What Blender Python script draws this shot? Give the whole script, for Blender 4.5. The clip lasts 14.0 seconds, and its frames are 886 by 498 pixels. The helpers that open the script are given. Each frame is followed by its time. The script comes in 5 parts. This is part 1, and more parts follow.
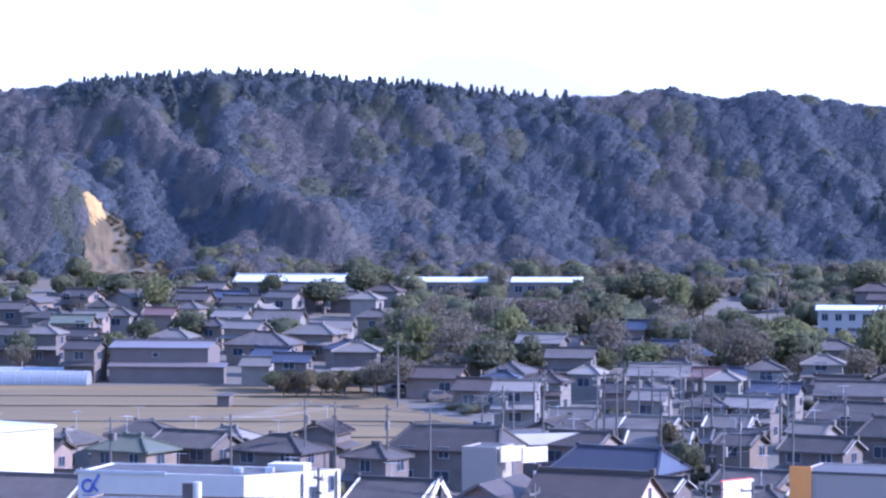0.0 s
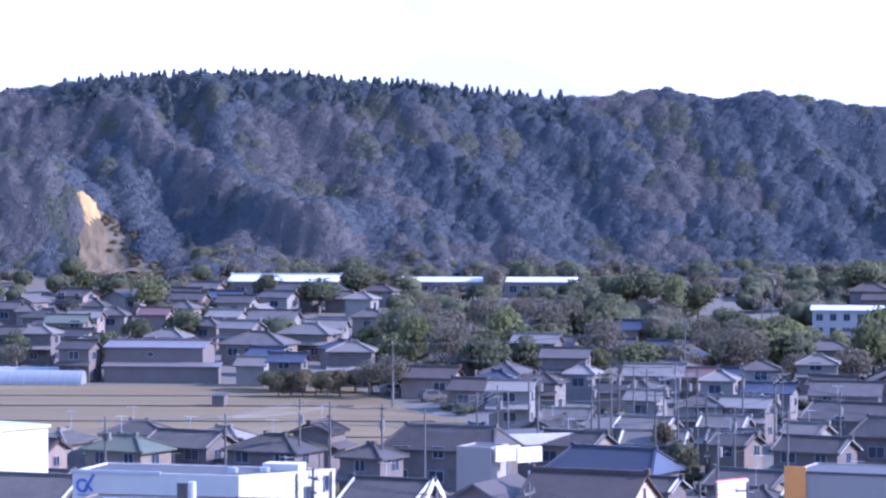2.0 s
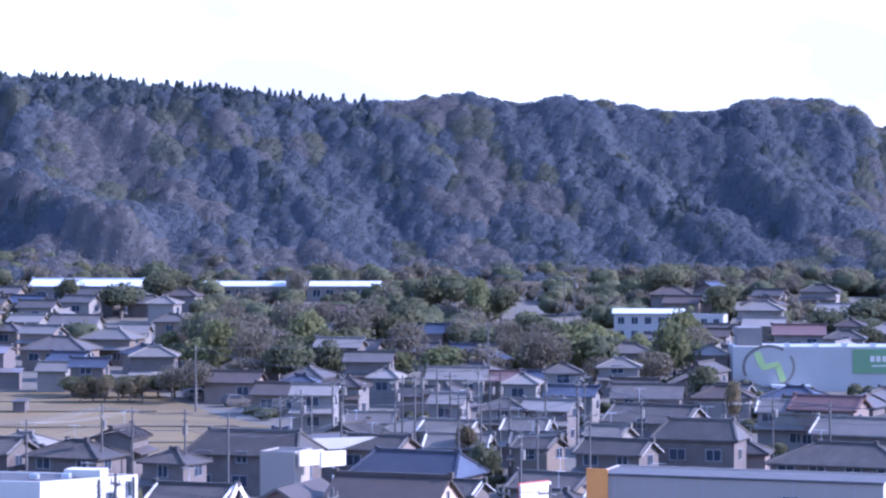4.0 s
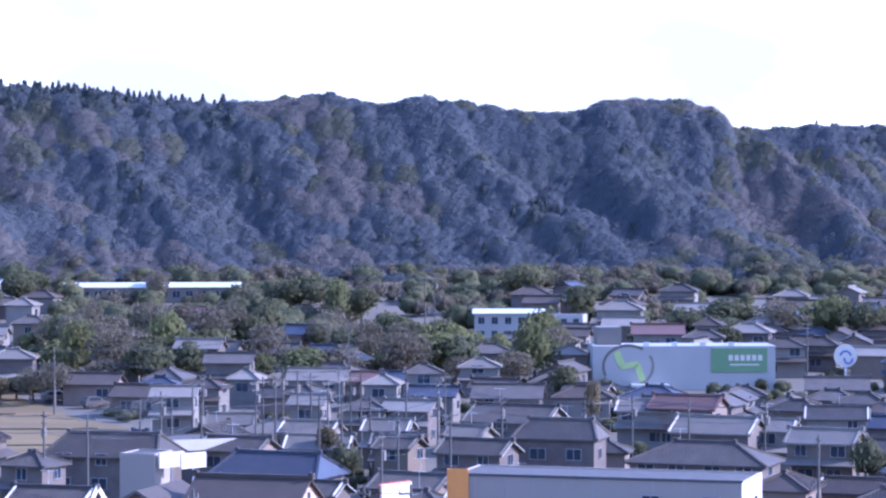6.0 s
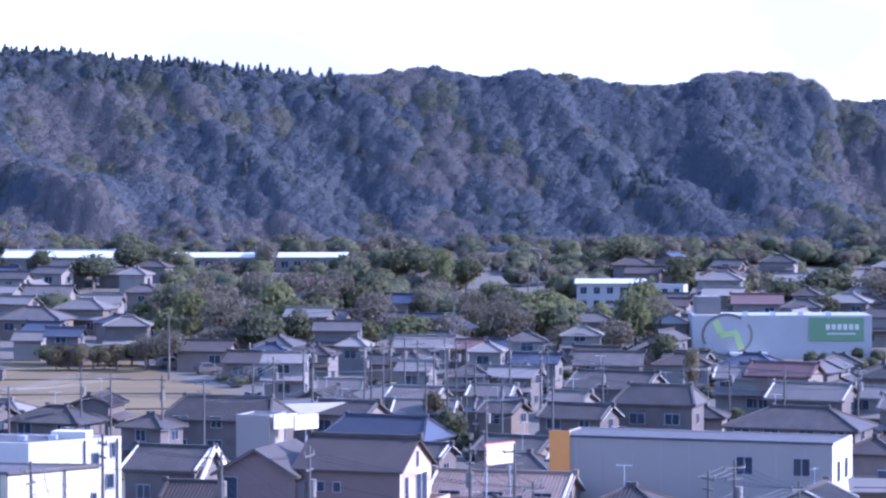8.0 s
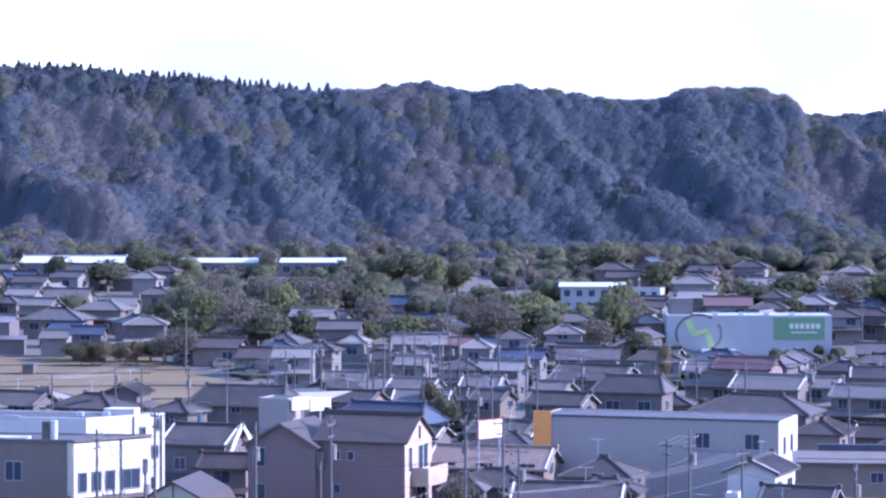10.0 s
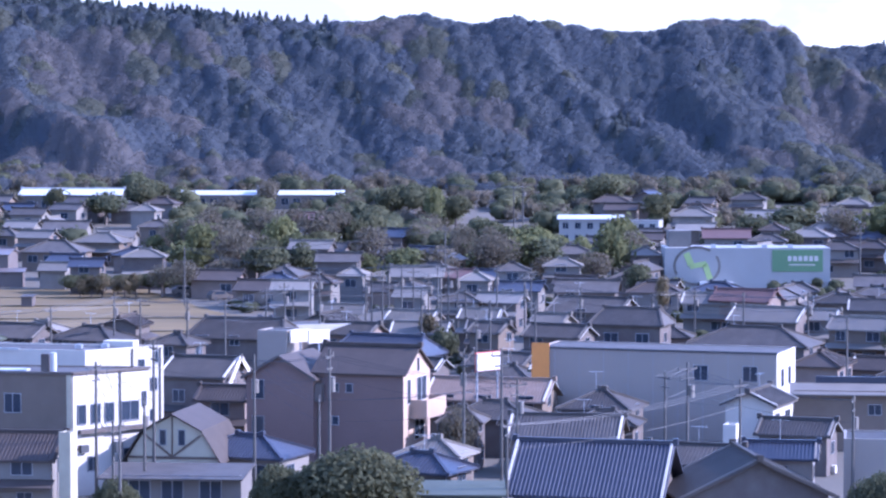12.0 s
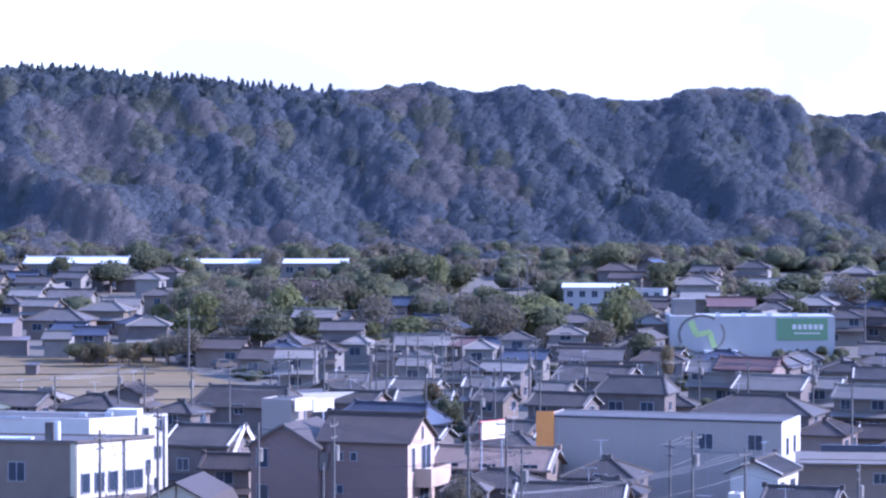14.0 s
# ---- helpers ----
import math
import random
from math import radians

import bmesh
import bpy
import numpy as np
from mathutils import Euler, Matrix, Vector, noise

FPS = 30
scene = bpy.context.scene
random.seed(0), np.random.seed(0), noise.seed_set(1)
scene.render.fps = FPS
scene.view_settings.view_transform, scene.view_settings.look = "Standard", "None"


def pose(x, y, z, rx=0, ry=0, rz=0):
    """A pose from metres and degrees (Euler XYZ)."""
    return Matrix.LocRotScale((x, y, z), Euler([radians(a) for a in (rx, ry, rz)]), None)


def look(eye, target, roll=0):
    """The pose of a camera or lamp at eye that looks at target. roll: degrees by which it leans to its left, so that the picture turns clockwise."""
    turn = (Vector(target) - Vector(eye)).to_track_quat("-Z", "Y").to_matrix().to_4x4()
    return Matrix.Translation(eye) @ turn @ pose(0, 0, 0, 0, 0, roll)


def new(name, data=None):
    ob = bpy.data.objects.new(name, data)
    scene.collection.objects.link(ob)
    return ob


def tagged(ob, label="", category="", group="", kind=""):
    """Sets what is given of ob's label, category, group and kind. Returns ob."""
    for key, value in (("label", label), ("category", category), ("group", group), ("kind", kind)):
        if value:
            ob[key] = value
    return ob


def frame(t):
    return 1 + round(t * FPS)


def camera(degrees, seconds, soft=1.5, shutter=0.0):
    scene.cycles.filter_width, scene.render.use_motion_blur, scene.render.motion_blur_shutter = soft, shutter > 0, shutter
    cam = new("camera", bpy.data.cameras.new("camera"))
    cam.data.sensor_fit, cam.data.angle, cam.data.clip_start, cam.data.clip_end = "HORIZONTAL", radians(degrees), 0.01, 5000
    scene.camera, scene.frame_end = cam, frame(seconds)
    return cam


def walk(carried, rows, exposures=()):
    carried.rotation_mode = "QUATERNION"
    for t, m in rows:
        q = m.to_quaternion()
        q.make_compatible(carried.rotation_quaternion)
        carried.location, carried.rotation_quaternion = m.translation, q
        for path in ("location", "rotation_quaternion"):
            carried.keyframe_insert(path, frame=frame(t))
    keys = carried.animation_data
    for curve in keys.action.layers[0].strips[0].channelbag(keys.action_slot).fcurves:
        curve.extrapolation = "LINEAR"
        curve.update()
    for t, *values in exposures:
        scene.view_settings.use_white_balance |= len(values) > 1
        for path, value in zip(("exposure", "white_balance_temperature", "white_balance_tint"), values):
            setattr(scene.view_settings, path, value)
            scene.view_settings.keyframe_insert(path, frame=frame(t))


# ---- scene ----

# ================= camera =================
cam = camera(18.0, 14.0, soft=2.4)
HIGH = 31.0
ROWS = [  # seconds, x, y, z, yaw, pitch, roll
    (0.0, 0, 0, HIGH, 3.50, -1.169, 0.0),
    (0.5, 0, 0, HIGH, 3.437, -1.191, -0.02),
    (1.0, 0, 0, HIGH, 3.458, -1.208, -0.02),
    (1.5, 0, 0, HIGH, 3.434, -1.201, -0.02),
    (2.0, 0, 0, HIGH, 3.394, -1.171, -0.03),
    (2.5, 0, 0, HIGH, 3.317, -1.199, -0.05),
    (3.0, 0, 0, HIGH, 2.520, -1.243, -0.06),
    (3.5, 0, 0, HIGH, 0.374, -1.070, -0.08),
    (3.7, 0, 0, HIGH, -0.043, -1.066, -0.06),
    (4.6, 0, 0, HIGH, -1.9, -1.16, 0.02),
    (5.8, 0, 0, HIGH, -3.382, -1.195, 0.06),
    (6.0, 0, 0, HIGH, -3.497, -1.075, 0.07),
    (6.5, 0, 0, HIGH, -3.342, -1.100, 0.07),
    (7.0, 0, 0, HIGH, -3.374, -1.180, 0.08),
    (7.5, 0, 0, HIGH, -2.365, -1.623, 0.07),
    (7.65, -0.1, -1.2, 31.02, -1.95, -1.70, 0.06),
    (8.0, -0.52, -10.0, 31.17, -1.374, -1.665, 0.04),
    (8.2, -0.88, -16.8, 31.28, -1.620, -1.560, 0.03),
    (8.6, -1.62, -31.0, 31.52, -1.640, -1.530, 0.02),
    (9.3, -2.25, -43.6, 31.71, -1.640, -1.500, 0.0),
    (10.3, -2.34, -44.9, 31.74, -1.623, -1.510, 0.0),
    (10.5, -2.34, -44.9, 31.74, -1.635, -1.718, 0.0),
    (11.0, -2.34, -44.9, 31.74, -1.670, -1.985, 0.0),
    (11.5, -2.34, -44.9, 31.74, -1.658, -2.586, 0.0),
    (12.0, -2.34, -44.9, 31.74, -1.658, -2.887, 0.0),
    (12.5, -2.34, -44.9, 31.74, -1.392, -2.714, 0.0),
    (13.0, -2.34, -44.9, 31.74, -1.496, -1.857, 0.0),
    (13.5, -2.34, -44.9, 31.74, -1.589, -1.487, 0.0),
    (14.0, -2.34, -44.9, 31.74, -1.566, -1.487, 0.0),
]
STOPS, KELVIN, TINT = 2.0, 4850, 36
walk(cam, [(t, pose(x, y, z, 90 + p, r, w)) for t, x, y, z, w, p, r in ROWS], [(0.0, STOPS, KELVIN, TINT), (14.0, STOPS, KELVIN, TINT)])

# ================= light =================
SUN_TO = Vector((0.97, -0.02, 0.0)).normalized()
SUN_UP = radians(30)
world = bpy.data.worlds.new("sky")
scene.world = world
world.use_nodes = True
wn, wl = world.node_tree.nodes, world.node_tree.links
sky = wn.new("ShaderNodeTexSky")
sky.sky_type, sky.sun_disc = "NISHITA", False
sky.sun_elevation = SUN_UP
sky.sun_rotation = math.atan2(SUN_TO.x, SUN_TO.y)
sky.air_density, sky.dust_density, sky.ozone_density = 1.2, 0.4, 4.0
coord = wn.new("ShaderNodeTexCoord")
stretch = wn.new("ShaderNodeMapping")
stretch.inputs["Scale"].default_value = (6.0, 6.0, 13.0)
cloud = wn.new("ShaderNodeTexNoise")
cloud.inputs["Scale"].default_value, cloud.inputs["Detail"].default_value, cloud.inputs["Roughness"].default_value = 1.7, 5.0, 0.55
cover = wn.new("ShaderNodeMapRange")
cover.inputs["From Min"].default_value, cover.inputs["From Max"].default_value = 0.22, 0.62
white = wn.new("ShaderNodeMix")
white.data_type = "RGBA"
white.inputs["B"].default_value = (1.8, 1.86, 1.96, 1)
backing = wn["Background"]
backing.inputs["Strength"].default_value = 0.15
wl.new(coord.outputs["Generated"], stretch.inputs["Vector"])
wl.new(stretch.outputs["Vector"], cloud.inputs["Vector"])
wl.new(cloud.outputs["Fac"], cover.inputs["Value"])
split = wn.new("ShaderNodeSeparateXYZ")
low = wn.new("ShaderNodeMapRange")  # cloud is cut above the strip in view, to dim and blue the skylight
low.inputs["From Min"].default_value, low.inputs["From Max"].default_value = 0.09, 0.24
low.inputs["To Min"].default_value, low.inputs["To Max"].default_value = 1.0, 0.3
both = wn.new("ShaderNodeMath")
both.operation = "MULTIPLY"
wl.new(coord.outputs["Generated"], split.inputs["Vector"])
wl.new(split.outputs["Z"], low.inputs["Value"])
wl.new(cover.outputs["Result"], both.inputs[0])
wl.new(low.outputs["Result"], both.inputs[1])
wl.new(both.outputs["Value"], white.inputs["Factor"])
wl.new(sky.outputs["Color"], white.inputs["A"])
wl.new(white.outputs["Result"], backing.inputs["Color"])
sun = new("sun", bpy.data.lights.new("sun", "SUN"))
sun.data.energy, sun.data.angle, sun.data.color = 2.8, radians(0.6), (1.0, 0.93, 0.82)
sun.matrix_world = look((0, 0, 0), -(SUN_TO * math.cos(SUN_UP) + Vector((0, 0, math.sin(SUN_UP)))))


# ================= materials =================
def paint(name, colour, other=None, rough=0.7, size=1.5, fine=14.0, bump=0.15, metal=0.0, vary=0.12, mix=0.6, spec=0.4, grainwise=(1, 1, 1)):
    """A weathered surface: two colours in large stains, fine grain and bump, and a change from object to object."""
    m = bpy.data.materials.new(name)
    m.use_nodes = True
    n, l = m.node_tree.nodes, m.node_tree.links
    b = n["Principled BSDF"]
    b.inputs["Roughness"].default_value, b.inputs["Metallic"].default_value = rough, metal
    b.inputs["Specular IOR Level"].default_value = spec
    c = n.new("ShaderNodeTexCoord")
    big, small = n.new("ShaderNodeTexNoise"), n.new("ShaderNodeTexNoise")
    big.inputs["Scale"].default_value, big.inputs["Detail"].default_value = 1.0 / size, 4
    small.inputs["Scale"].default_value, small.inputs["Detail"].default_value = fine, 3
    ramp = n.new("ShaderNodeMapRange")
    ramp.inputs["From Min"].default_value, ramp.inputs["From Max"].default_value, ramp.inputs["To Max"].default_value = 0.35, 0.7, mix
    mixer = n.new("ShaderNodeMix")
    mixer.data_type = "RGBA"
    mixer.inputs["A"].default_value = (*colour, 1)
    mixer.inputs["B"].default_value = (*(other or [v * 0.7 for v in colour]), 1)
    info = n.new("ShaderNodeObjectInfo")
    hsv = n.new("ShaderNodeHueSaturation")
    lift = n.new("ShaderNodeMapRange")
    lift.inputs["To Min"].default_value, lift.inputs["To Max"].default_value = 1 - vary, 1 + vary
    grain = n.new("ShaderNodeMapRange")
    grain.inputs["To Min"].default_value, grain.inputs["To Max"].default_value = 0.85, 1.15
    times = n.new("ShaderNodeMath")
    times.operation = "MULTIPLY"
    bp = n.new("ShaderNodeBump")
    bp.inputs["Strength"].default_value, bp.inputs["Distance"].default_value = bump, 0.05
    lay = n.new("ShaderNodeMapping")
    lay.inputs["Scale"].default_value = grainwise
    l.new(c.outputs["Object"], lay.inputs["Vector"])
    for q in (big, small):
        l.new(lay.outputs["Vector"], q.inputs["Vector"])
    l.new(big.outputs["Fac"], ramp.inputs["Value"])
    l.new(ramp.outputs["Result"], mixer.inputs["Factor"])
    l.new(info.outputs["Random"], lift.inputs["Value"])
    l.new(small.outputs["Fac"], grain.inputs["Value"])
    l.new(lift.outputs["Result"], times.inputs[0])
    l.new(grain.outputs["Result"], times.inputs[1])
    l.new(mixer.outputs["Result"], hsv.inputs["Color"])
    l.new(times.outputs["Value"], hsv.inputs["Value"])
    l.new(hsv.outputs["Color"], b.inputs["Base Color"])
    l.new(small.outputs["Fac"], bp.inputs["Height"])
    l.new(bp.outputs["Normal"], b.inputs["Normal"])
    return m


def foliage(name, colour, other, island=0.2, rough=0.9, haze_sheen=0.0):
    """Leaf clumps that differ from clump to clump and over large patches."""
    m = bpy.data.materials.new(name)
    m.use_nodes = True
    n, l = m.node_tree.nodes, m.node_tree.links
    b = n["Principled BSDF"]
    b.inputs["Roughness"].default_value, b.inputs["Specular IOR Level"].default_value = rough, 0.1
    # bluish sheen stands in for haze over the hill
    b.inputs["Sheen Weight"].default_value, b.inputs["Sheen Roughness"].default_value = haze_sheen, 0.6
    b.inputs["Sheen Tint"].default_value = (0.75, 0.85, 1.0, 1)
    geo = n.new("ShaderNodeNewGeometry")
    info = n.new("ShaderNodeObjectInfo")
    c = n.new("ShaderNodeTexNoise")
    c.inputs["Scale"].default_value, c.inputs["Detail"].default_value = 0.07, 3
    ramp = n.new("ShaderNodeMapRange")
    ramp.inputs["From Min"].default_value, ramp.inputs["From Max"].default_value = 0.36, 0.64
    mixer = n.new("ShaderNodeMix")
    mixer.data_type = "RGBA"
    mixer.inputs["A"].default_value, mixer.inputs["B"].default_value = (*colour, 1), (*other, 1)
    lift = n.new("ShaderNodeMapRange")
    lift.inputs["To Min"].default_value, lift.inputs["To Max"].default_value = 1 - island, 1 + island
    lift2 = n.new("ShaderNodeMapRange")
    lift2.inputs["To Min"].default_value, lift2.inputs["To Max"].default_value = 0.8, 1.2
    times = n.new("ShaderNodeMath")
    times.operation = "MULTIPLY"
    hsv = n.new("ShaderNodeHueSaturation")
    l.new(geo.outputs["Position"], c.inputs["Vector"])
    l.new(c.outputs["Fac"], ramp.inputs["Value"])
    l.new(ramp.outputs["Result"], mixer.inputs["Factor"])
    l.new(geo.outputs["Random Per Island"], lift.inputs["Value"])
    l.new(info.outputs["Random"], lift2.inputs["Value"])
    l.new(lift.outputs["Result"], times.inputs[0])
    l.new(lift2.outputs["Result"], times.inputs[1])
    l.new(times.outputs["Value"], hsv.inputs["Value"])
    l.new(mixer.outputs["Result"], hsv.inputs["Color"])
    l.new(hsv.outputs["Color"], b.inputs["Base Color"])
    thin, blend = n.new("ShaderNodeBsdfTranslucent"), n.new("ShaderNodeMixShader")
    blend.inputs["Fac"].default_value = 0.5
    l.new(hsv.outputs["Color"], thin.inputs["Color"])
    l.new(b.outputs["BSDF"], blend.inputs[1])
    l.new(thin.outputs["BSDF"], blend.inputs[2])
    l.new(blend.outputs["Shader"], n["Material Output"].inputs["Surface"])
    return m


M = {
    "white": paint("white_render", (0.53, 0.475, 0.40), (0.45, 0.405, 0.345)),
    "pale": paint("pale_render", (0.17, 0.15, 0.128), (0.13, 0.115, 0.098)),
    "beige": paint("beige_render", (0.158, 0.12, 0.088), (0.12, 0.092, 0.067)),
    "cream": paint("cream_render", (0.46, 0.40, 0.28), (0.36, 0.31, 0.22)),
    "brown": paint("brown_render", (0.19, 0.14, 0.11), (0.14, 0.105, 0.08)),
    "darkwood": paint("dark_boards", (0.09, 0.07, 0.06), (0.14, 0.12, 0.10)),
    "pink": paint("pinkish_siding", (0.16, 0.104, 0.085), (0.138, 0.09, 0.073), size=3, bump=0.1),
    "salmon": paint("sunlit_salmon", (0.36, 0.26, 0.19), (0.31, 0.225, 0.165)),
    "greywall": paint("grey_cladding", (0.275, 0.232, 0.192), (0.24, 0.204, 0.17), size=4, rough=0.55),
    "orange": paint("orange_panel", (0.60, 0.24, 0.05), (0.50, 0.20, 0.05)),
    "tile": paint("grey_roof_tile", (0.064, 0.055, 0.048), (0.098, 0.085, 0.074), rough=0.6, size=1.2, vary=0.3, spec=0.2),
    "lighttile": paint("pale_roof_tile", (0.165, 0.145, 0.122), (0.13, 0.115, 0.098), rough=0.6, size=1.5, vary=0.25, spec=0.2),
    "greenroof": paint("green_metal_roof", (0.072, 0.08, 0.055), (0.10, 0.105, 0.075), rough=0.6),
    "redroof": paint("red_brown_roof", (0.12, 0.07, 0.06), (0.095, 0.062, 0.055), rough=0.5, spec=0.2),
    "bluetile": paint("blue_black_glazed_tile", (0.034, 0.036, 0.05), (0.05, 0.052, 0.064), rough=0.38, size=1.0, spec=0.4),
    "browntile": paint("brown_roof_tile", (0.20, 0.14, 0.10), (0.28, 0.20, 0.15), rough=0.5, spec=0.2),
    "slate": paint("brown_slate_roof", (0.058, 0.045, 0.037), (0.08, 0.062, 0.05), rough=0.6, spec=0.2),
    "whitemetal": paint("white_sheet_metal", (0.47, 0.46, 0.44), (0.39, 0.38, 0.365), rough=0.4, size=3),
    "steel": paint("galvanised_steel", (0.45, 0.46, 0.48), (0.35, 0.35, 0.36), rough=0.4, metal=0.6),
    "warewall": paint("brown_sheet_cladding", (0.10, 0.08, 0.07), (0.13, 0.105, 0.09), size=2),
    "wareroof": paint("mauve_sheet_roof", (0.13, 0.11, 0.105), (0.11, 0.09, 0.085), rough=0.5),
    "film": paint("greenhouse_film", (0.25, 0.255, 0.26), (0.21, 0.218, 0.222), rough=0.3),
    "concrete": paint("pole_concrete", (0.085, 0.078, 0.07), (0.062, 0.058, 0.052), size=0.8),
    "blackpipe": paint("dark_metal", (0.05, 0.05, 0.055), (0.08, 0.08, 0.08), rough=0.5),
    "cable": paint("cable_rubber", (0.035, 0.035, 0.04), rough=0.5),
    "timber": paint("half_timber_boards", (0.10, 0.07, 0.05), (0.15, 0.11, 0.08)),
    "green": paint("green_sign", (0.12, 0.21, 0.10), (0.10, 0.18, 0.085), rough=0.4, size=4),
    "olive": paint("olive_green_paint", (0.36, 0.45, 0.16), (0.30, 0.38, 0.15), rough=0.5),
    "bluemark": paint("blue_paint", (0.10, 0.13, 0.38), (0.08, 0.11, 0.32), rough=0.4),
    "red": paint("red_paint", (0.45, 0.09, 0.06), (0.36, 0.08, 0.06), rough=0.4),
    "frame": paint("aluminium_frame", (0.30, 0.30, 0.31), (0.22, 0.22, 0.23), rough=0.35, metal=0.5),
    "bark": paint("bark", (0.13, 0.10, 0.08), (0.08, 0.065, 0.05), size=0.5),
    "soil": paint("town_ground", (0.105, 0.09, 0.068), (0.075, 0.066, 0.05), size=14, fine=1.2, rough=0.95),
    "stubble": paint("dry_rice_stubble", (0.138, 0.093, 0.034), (0.088, 0.061, 0.025), size=5, fine=0.9, rough=0.95, mix=0.9, grainwise=(0.10, 1, 1)),
    "levee": paint("levee_grass", (0.10, 0.078, 0.042), (0.125, 0.092, 0.046), size=4, fine=2, rough=0.95),
    "scar": paint("bare_sandy_earth", (0.40, 0.255, 0.09), (0.27, 0.17, 0.065), size=4, fine=0.9, rough=0.95, bump=0.6),
    "slipfoot": paint("lower_brown_earth", (0.135, 0.095, 0.05), (0.095, 0.072, 0.04), size=3, fine=0.9, rough=0.95, bump=0.6),
    # white wall colour made darker: the walls' shade is put into it
    "dimwhite": paint("shaded_white_cladding", (0.30, 0.285, 0.26), (0.26, 0.247, 0.225), size=4, rough=0.5),
    "litter": paint("forest_floor", (0.105, 0.084, 0.056), (0.08, 0.066, 0.046), size=6, fine=0.8, rough=0.95),
    "leaf": foliage("evergreen_leaves", (0.086, 0.092, 0.054), (0.112, 0.11, 0.06), 0.13),
    # blue distance haze is put into the hill leaves' colour
    "oak": foliage("hazed_evergreen_leaves", (0.106, 0.12, 0.138), (0.118, 0.129, 0.137), 0.07, haze_sheen=0.03),
    "bare": foliage("bare_twigs", (0.142, 0.122, 0.088), (0.12, 0.108, 0.076), 0.15),
    "bamboo": foliage("yellow_green_leaves", (0.15, 0.15, 0.065), (0.12, 0.125, 0.06)),
    # hill twigs and leaves, hazed by greyer colours and the blue sheen
    "greybare": foliage("hazed_grey_twigs", (0.182, 0.17, 0.165), (0.16, 0.152, 0.15), 0.08, haze_sheen=0.03),
    "young": foliage("young_olive_leaves", (0.15, 0.152, 0.115), (0.132, 0.138, 0.112), 0.08, haze_sheen=0.03),
    "cedar": foliage("cedar_needles", (0.08, 0.095, 0.095), (0.10, 0.11, 0.105), haze_sheen=0.05),
    "straw": foliage("dry_grass", (0.17, 0.135, 0.078), (0.14, 0.115, 0.068), 0.13),
}
glass = bpy.data.materials.new("window_glass")
glass.use_nodes = True
gb = glass.node_tree.nodes["Principled BSDF"]
gb.inputs["Base Color"].default_value, gb.inputs["Roughness"].default_value = (0.03, 0.04, 0.055, 1), 0.08
M["glass"] = glass


# ================= mesh tools =================
class Shape:
    """Collects vertices and faces for one mesh."""

    def __init__(self):
        self.v, self.f = [], []

    def face(self, *pts):
        k = len(self.v)
        self.v += [tuple(p) for p in pts]
        self.f.append(tuple(range(k, k + len(pts))))
        return self

    def box(self, x0, x1, y0, y1, z0, z1):
        k = len(self.v)
        self.v += [(x, y, z) for z in (z0, z1) for x, y in ((x0, y0), (x1, y0), (x1, y1), (x0, y1))]
        self.f += [tuple(k + i for i in q) for q in ((3, 2, 1, 0), (4, 5, 6, 7), (0, 1, 5, 4), (1, 2, 6, 5), (2, 3, 7, 6), (3, 0, 4, 7))]
        return self

    def slab(self, pts, down):
        """A flat polygon with thickness: pts anticlockwise from above, the underside lower by down."""
        k, n = len(self.v), len(pts)
        self.v += [tuple(p) for p in pts] + [(p[0], p[1], p[2] - down) for p in pts]
        self.f += [tuple(range(k, k + n)), tuple(range(k + 2 * n - 1, k + n - 1, -1))]
        self.f += [(k + i, k + n + i, k + n + (i + 1) % n, k + (i + 1) % n) for i in range(n)]
        return self

    def bar(self, a, b, w, h):
        """A bar of width w and height h from a to b."""
        a, b = Vector(a), Vector(b)
        d = (b - a).normalized()
        s = d.cross(Vector((0, 0, 1)))
        s = (s if s.length > 1e-4 else Vector((1, 0, 0))).normalized() * w / 2
        u = s.cross(d).normalized() * h / 2
        k = len(self.v)
        self.v += [tuple(p + i * s + j * u) for p in (a, b) for i, j in ((-1, -1), (1, -1), (1, 1), (-1, 1))]
        self.f += [tuple(k + i for i in q) for q in ((3, 2, 1, 0), (4, 5, 6, 7), (0, 1, 5, 4), (1, 2, 6, 5), (2, 3, 7, 6), (3, 0, 4, 7))]
        return self

    def tube(self, a, b, r0, r1, n=8):
        a, b = Vector(a), Vector(b)
        q = (b - a).to_track_quat("Z", "Y")
        k = len(self.v)
        for p, r in ((a, r0), (b, r1)):
            self.v += [tuple(p + q @ Vector((r * math.cos(i * math.tau / n), r * math.sin(i * math.tau / n), 0))) for i in range(n)]
        self.f += [(k + i, k + (i + 1) % n, k + n + (i + 1) % n, k + n + i) for i in range(n)]
        self.f += [tuple(range(k + n - 1, k - 1, -1)), tuple(range(k + n, k + 2 * n))]
        return self

    def mesh(self, name, material):
        me = bpy.data.meshes.new(name)
        me.from_pydata(self.v, [], self.f)
        me.materials.append(M[material])
        return me


def part(name, shape, material, parent, label=""):
    ob = new(name, shape.mesh(name, material) if isinstance(shape, Shape) else shape)
    ob.parent = parent
    return tagged(ob, label)


def thing(name, m, label, category, group="", kind=""):
    ob = new(name)
    ob.empty_display_size = 0.5
    ob.matrix_world = m
    return tagged(ob, label, category, group, kind)


